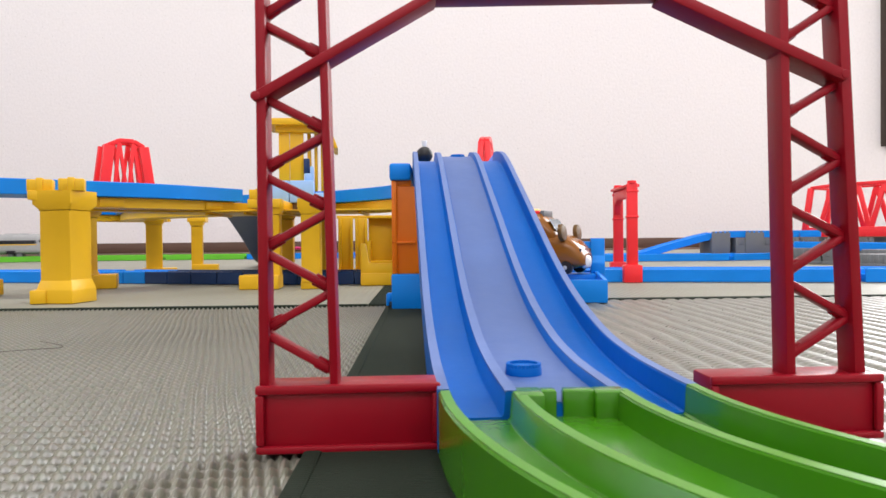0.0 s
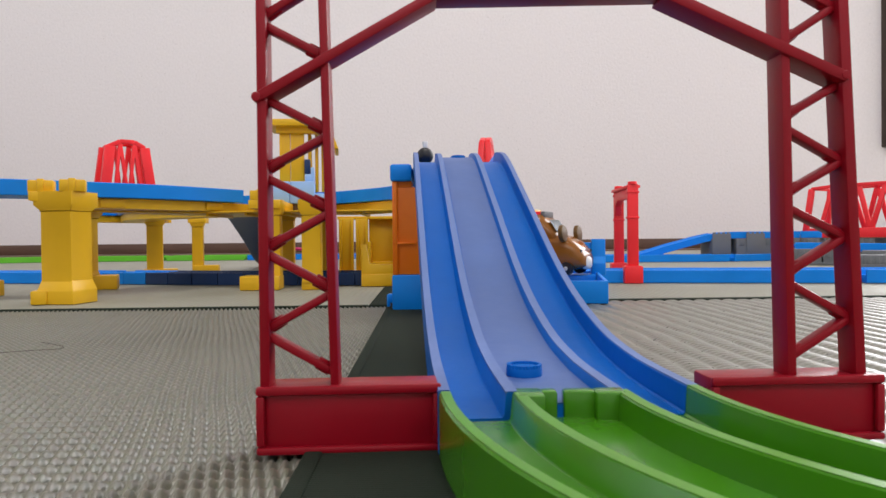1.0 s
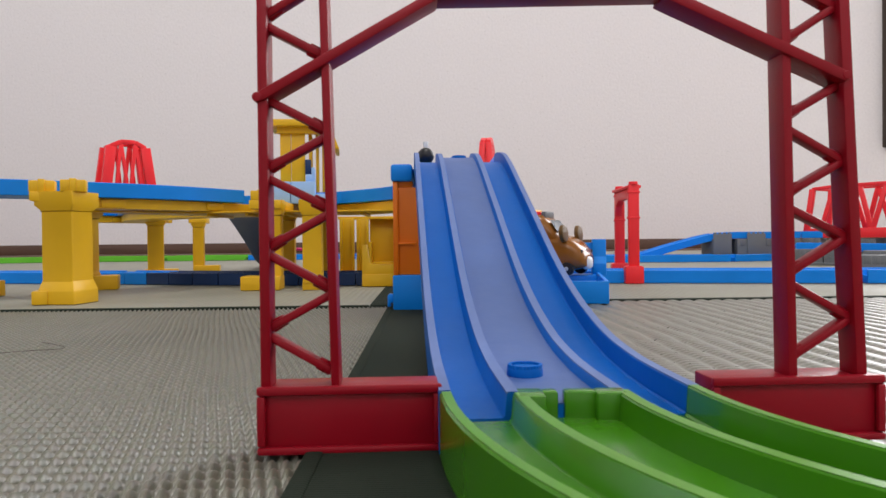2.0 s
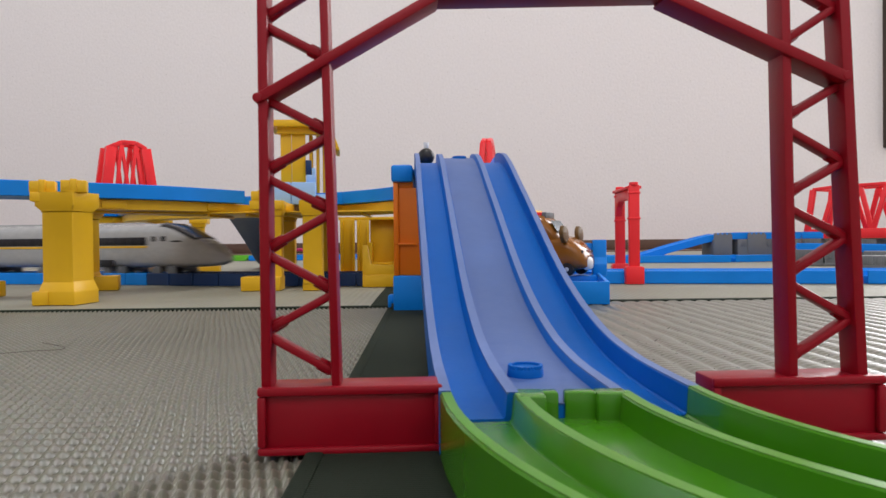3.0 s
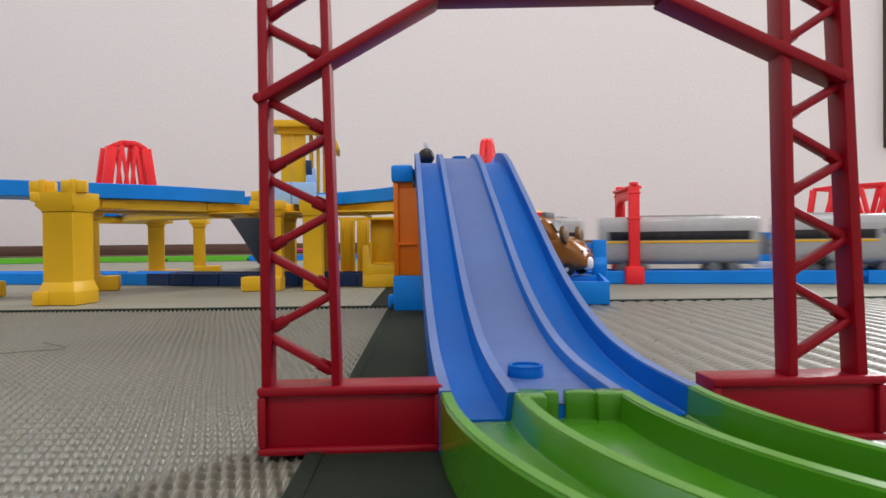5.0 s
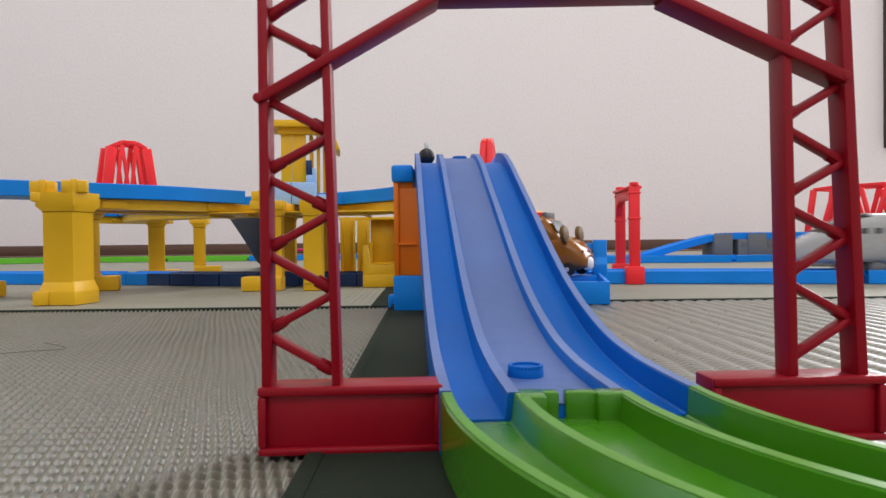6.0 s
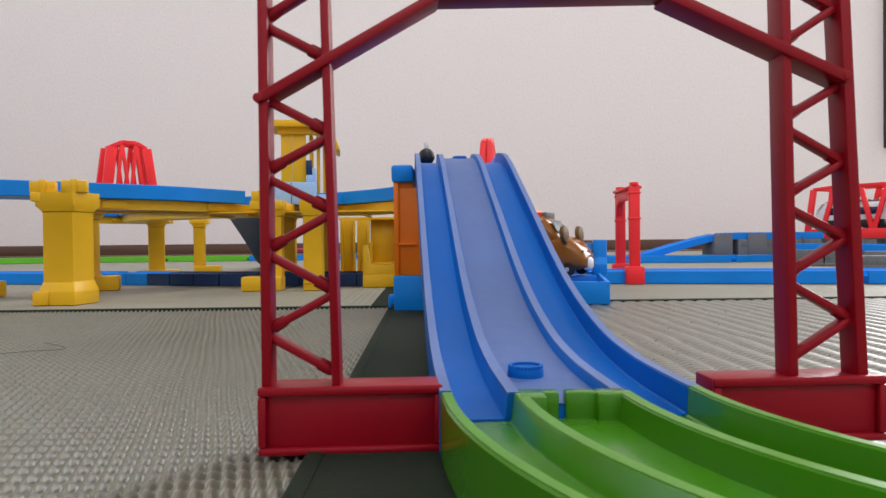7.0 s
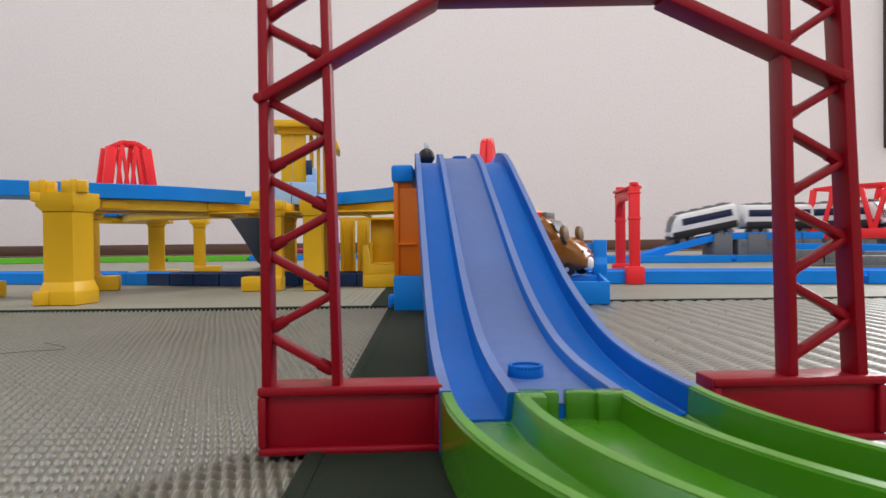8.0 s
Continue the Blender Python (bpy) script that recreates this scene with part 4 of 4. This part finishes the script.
def express_car(kind, label):
    """One car of the silver express; local x runs forward, z from the groove floor."""
    g = thing("express_car", 0, 0, 0, 0, label, "toy train car", "silver express")
    if kind == "end":
        prof = [(-53.5, 15.4, 8.5, 40.0), (-52.5, 16, 7.5, 40.8), (13, 16, 7.5, 40.8), (19, 16, 7.5, 40.2), (27, 15.9, 7.5, 37.6), (35, 15.4, 7.6, 33.6), (43, 14.4, 7.9, 29.8), (51, 12.6, 8.3, 26.2), (58, 9.8, 9.2, 22.2), (63, 6.4, 10.4, 18.6), (66.5, 2.4, 12.4, 15.4)]
        part("body", loft([shell_ring(x, w, a, b, 32, 4.4) for x, w, a, b in prof]), COACH, g, smooth=50)
        rings = []
        for x, w, z0, z1 in prof[2:7]:
            mid, half = (z0 + z1) / 2, (z1 - z0) / 2
            arc_pts = [(math.cos(radians(a)), math.sin(radians(a))) for a in range(44, 137, 7)]
            shape = [(math.copysign(abs(ca) ** 0.4545, ca), abs(sa) ** 0.4545) for ca, sa in arc_pts]
            rings.append([(x + 1.5, w * u * 1.012, mid + half * v + 0.35) for u, v in shape] + [(x + 1.5, w * u * 0.96, mid + half * v - 0.8) for u, v in shape[::-1]])
        ws = loft(rings)
        part("windscreen", ws, SMOKE, g, "dark windscreen panel")
        window_strip(g, -51.5, 4.0, 24.4, 30.4, 16, SMOKE, "dark window band", 7)
        for s in (-1, 1):
            part("stripe", box(-52, 4.5, s * 16 - 0.3, s * 16 + 0.3, 22.4, 23.9, 0.12), YELLOW, g, "yellow waist stripe")
            for x in (10.2, 18.8):
                part("cab_window", box(x - 2, x + 2, s * 15.9 - 0.3, s * 15.9 + 0.3, 27.2, 31, 0.25), SMOKE, g, "small dark window")
            part("bogie_recess", box(-40, -26, s * 16 - 0.3, s * 16 + 0.3, 8.0, 13.6, 0.2), BLACK, g, "dark bogie recess")
            part("vent_slot", box(25, 34, s * 15.6 - 0.3, s * 15.7 + 0.3, 26.6, 27.8, 0.2), SMOKE, g, "dark slot")
        part("roof_unit", box(-44, -10, -7, 7, 40.4, 41.8, 0.5), COACH, g)
        running_gear(g, (-28, 17))
        part("coupling", bar((-66, 0, 7), (-52, 0, 7), 4, 3, 0.4), WHITE, g, "white coupling")
    else:
        prof = [(-52.5, 15.4, 8.5, 40.0), (-51.5, 16, 7.5, 40.8), (51.5, 16, 7.5, 40.8), (52.5, 15.4, 8.5, 40.0)]
        part("body", loft([shell_ring(x, w, a, b, 32, 4.4) for x, w, a, b in prof]), COACH, g, smooth=50)
        window_strip(g, -47, 47, 24.4, 30.4, 16, SMOKE, "dark window band", 11)
        for s in (-1, 1):
            part("stripe", box(-51, 51, s * 16 - 0.3, s * 16 + 0.3, 22.4, 23.9, 0.12), YELLOW, g, "yellow waist stripe")
        part("roof_unit", box(-30, 30, -7, 7, 40.4, 41.8, 0.5), COACH, g)
        running_gear(g, (-30, 30))
        part("coupling", bar((52, 0, 7), (56, 0, 7), 4, 3, 0.4), WHITE, g, "white coupling")
    return g


def commuter_car(kind, label):
    g = thing("commuter_car", 0, 0, 0, 0, label, "toy train car", "white commuter train")
    if kind == "end":
        prof = [(-44, 15, 12, 39.4), (-43, 15.6, 11, 40.4), (26, 15.6, 11, 40.4), (32, 15.4, 11, 38.9), (38, 14.8, 11, 32), (43, 14.0, 11, 20), (44.5, 13.0, 11.5, 16.5)]
        win_end = 27
    else:
        prof = [(-44, 15, 12, 39.4), (-43, 15.6, 11, 40.4), (43, 15.6, 11, 40.4), (44, 15, 12, 39.4)]
        win_end = 39
    part("body", loft([shell_ring(x, w, a, b, 32, 4.6) for x, w, a, b in prof]), WHITE, g, smooth=50)
    for s in (-1, 1):
        w = part("window_band", box(-39, win_end, s * 15.6 - 0.35, s * 15.6 + 0.35, 24, 33, 0.25), MIDNIGHT, g, "dark blue window band")
        part("skirt", box(-43, 42, s * 15.2 - 0.9, s * 15.2 + 0.8, 8.4, 17.6, 0.3), BLACK, g, "black lower skirt")
    if kind == "end":
        part("windscreen", loft([[(x, y, z) for x, z in ((33.2, 39.2), (38.7, 32.3), (43.7, 19.6), (42.2, 19.0), (37.2, 31.6), (32.2, 38.4))] for y in (-12.4, 12.4)]), MIDNIGHT, g, "dark windscreen")
        part("front_skirt", box(38, 46, -13, 13, 8.4, 14, 0.8), BLACK, g, "black front skirt")
    part("roof_panel", box(-41, 30 if kind == "end" else 41, -11, 11, 39.6, 41.6, 0.7), GREY, g, "grey roof panel")
    running_gear(g, (-26, 24))
    part("gangway", box(-47.5, -43.6, -11, 11, 13, 37.5, 1.0), WHITE, g, "white gangway hood")
    for x in (-36, -18, 0, 18):
        part("roof_vent", box(x, x + 9, -6, 6, 41.4, 43.0, 0.4), GREY, g, "grey roof vent")
    part("coupling", bar((-49, 0, 7), (-43, 0, 7), 4, 3, 0.4), WHITE, g)
    return g


def ride(path, s, back, lift, flip=False):
    """The pose of a car whose middle is at s along the path; its two bogies sit back/2 ahead and behind."""
    def spot(u):
        u = min(max(u, 0.0), (len(path) - 1) * RUN[id(path)] - 1e-6) / RUN[id(path)]
        k = int(u)
        return path[k].lerp(path[k + 1], u - k)
    a, b = spot(s - back / 2), spot(s + back / 2)
    d = (b - a).normalized()
    if flip:
        d = -d
    side = Vector((0, 0, 1)).cross(d).normalized()
    up = d.cross(side)
    c = (a + b) / 2 + up * lift
    return Matrix(((d.x, side.x, up.x, c.x / 1000), (d.y, side.y, up.y, c.y / 1000), (d.z, side.z, up.z, c.z / 1000), (0, 0, 0, 1)))


UP_REV = UPPER[::-1]
RUN = {id(p): sum((b - a).length for a, b in zip(p, p[1:])) / (len(p) - 1) for p in (OUTER, UP_REV)}


def where(path, x, y):
    """Distance along the path to the point nearest (x, y)."""
    k = min(range(len(path)), key=lambda i: (path[i].x - x) ** 2 + (path[i].y - y) ** 2)
    return k * RUN[id(path)]


express = [express_car("end", "silver toy express end car with a long nose"), express_car("mid", "silver toy express middle car with a yellow stripe"), express_car("end", "silver toy express end car with a long nose")]
commuter = [commuter_car("end", "white toy train front car with dark blue windows"), commuter_car("mid", "white toy train middle car with dark blue windows"), commuter_car("end", "white toy train rear car with dark blue windows")]


# ---- what moves ----
def line(t, keys):
    for (a, va), (b, vb) in zip(keys, keys[1:]):
        if t <= b:
            return va + (vb - va) * (t - a) / (b - a)
    return keys[-1][1]


def motions():
    # nose of the express: distance along the outer line
    tail0 = where(OUTER, -666, 1202)
    nose3 = where(OUTER, -159, 528)
    length, pace = 373.0, 254.5
    keys = [(0.0, tail0 - 46 + length), (0.2, tail0 + length), (0.6, tail0 + 92 + length), (2.6, nose3 - 0.4 * pace), (3.0, nose3), (8.0, nose3 + 5.0 * pace)]
    for car, off, flip, base_ in ((express[0], 66.5, False, 46), (express[1], 120 + 14 + 52.5, False, 60), (express[2], 120 + 14 + 105 + 14 + 53.5, True, 46)):
        walk(car, [(k / 10, ride(OUTER, line(k / 10, keys) - off, base_, 5.3, flip)) for k in range(81)])
    # front of the commuter train, which comes down the ramp
    keys2 = [(0.0, where(UP_REV, 487, 927) - 7.0 * 185), (7.0, where(UP_REV, 487, 927)), (8.0, where(UP_REV, 304, 945))]
    for car, off, flip, base_ in ((commuter[0], 45, False, 50), (commuter[1], 45 + 93, False, 50), (commuter[2], 45 + 186, True, 50)):
        walk(car, [(k / 10, ride(UP_REV, line(k / 10, keys2) - off, base_, 5.3, flip)) for k in range(81)])


motions()
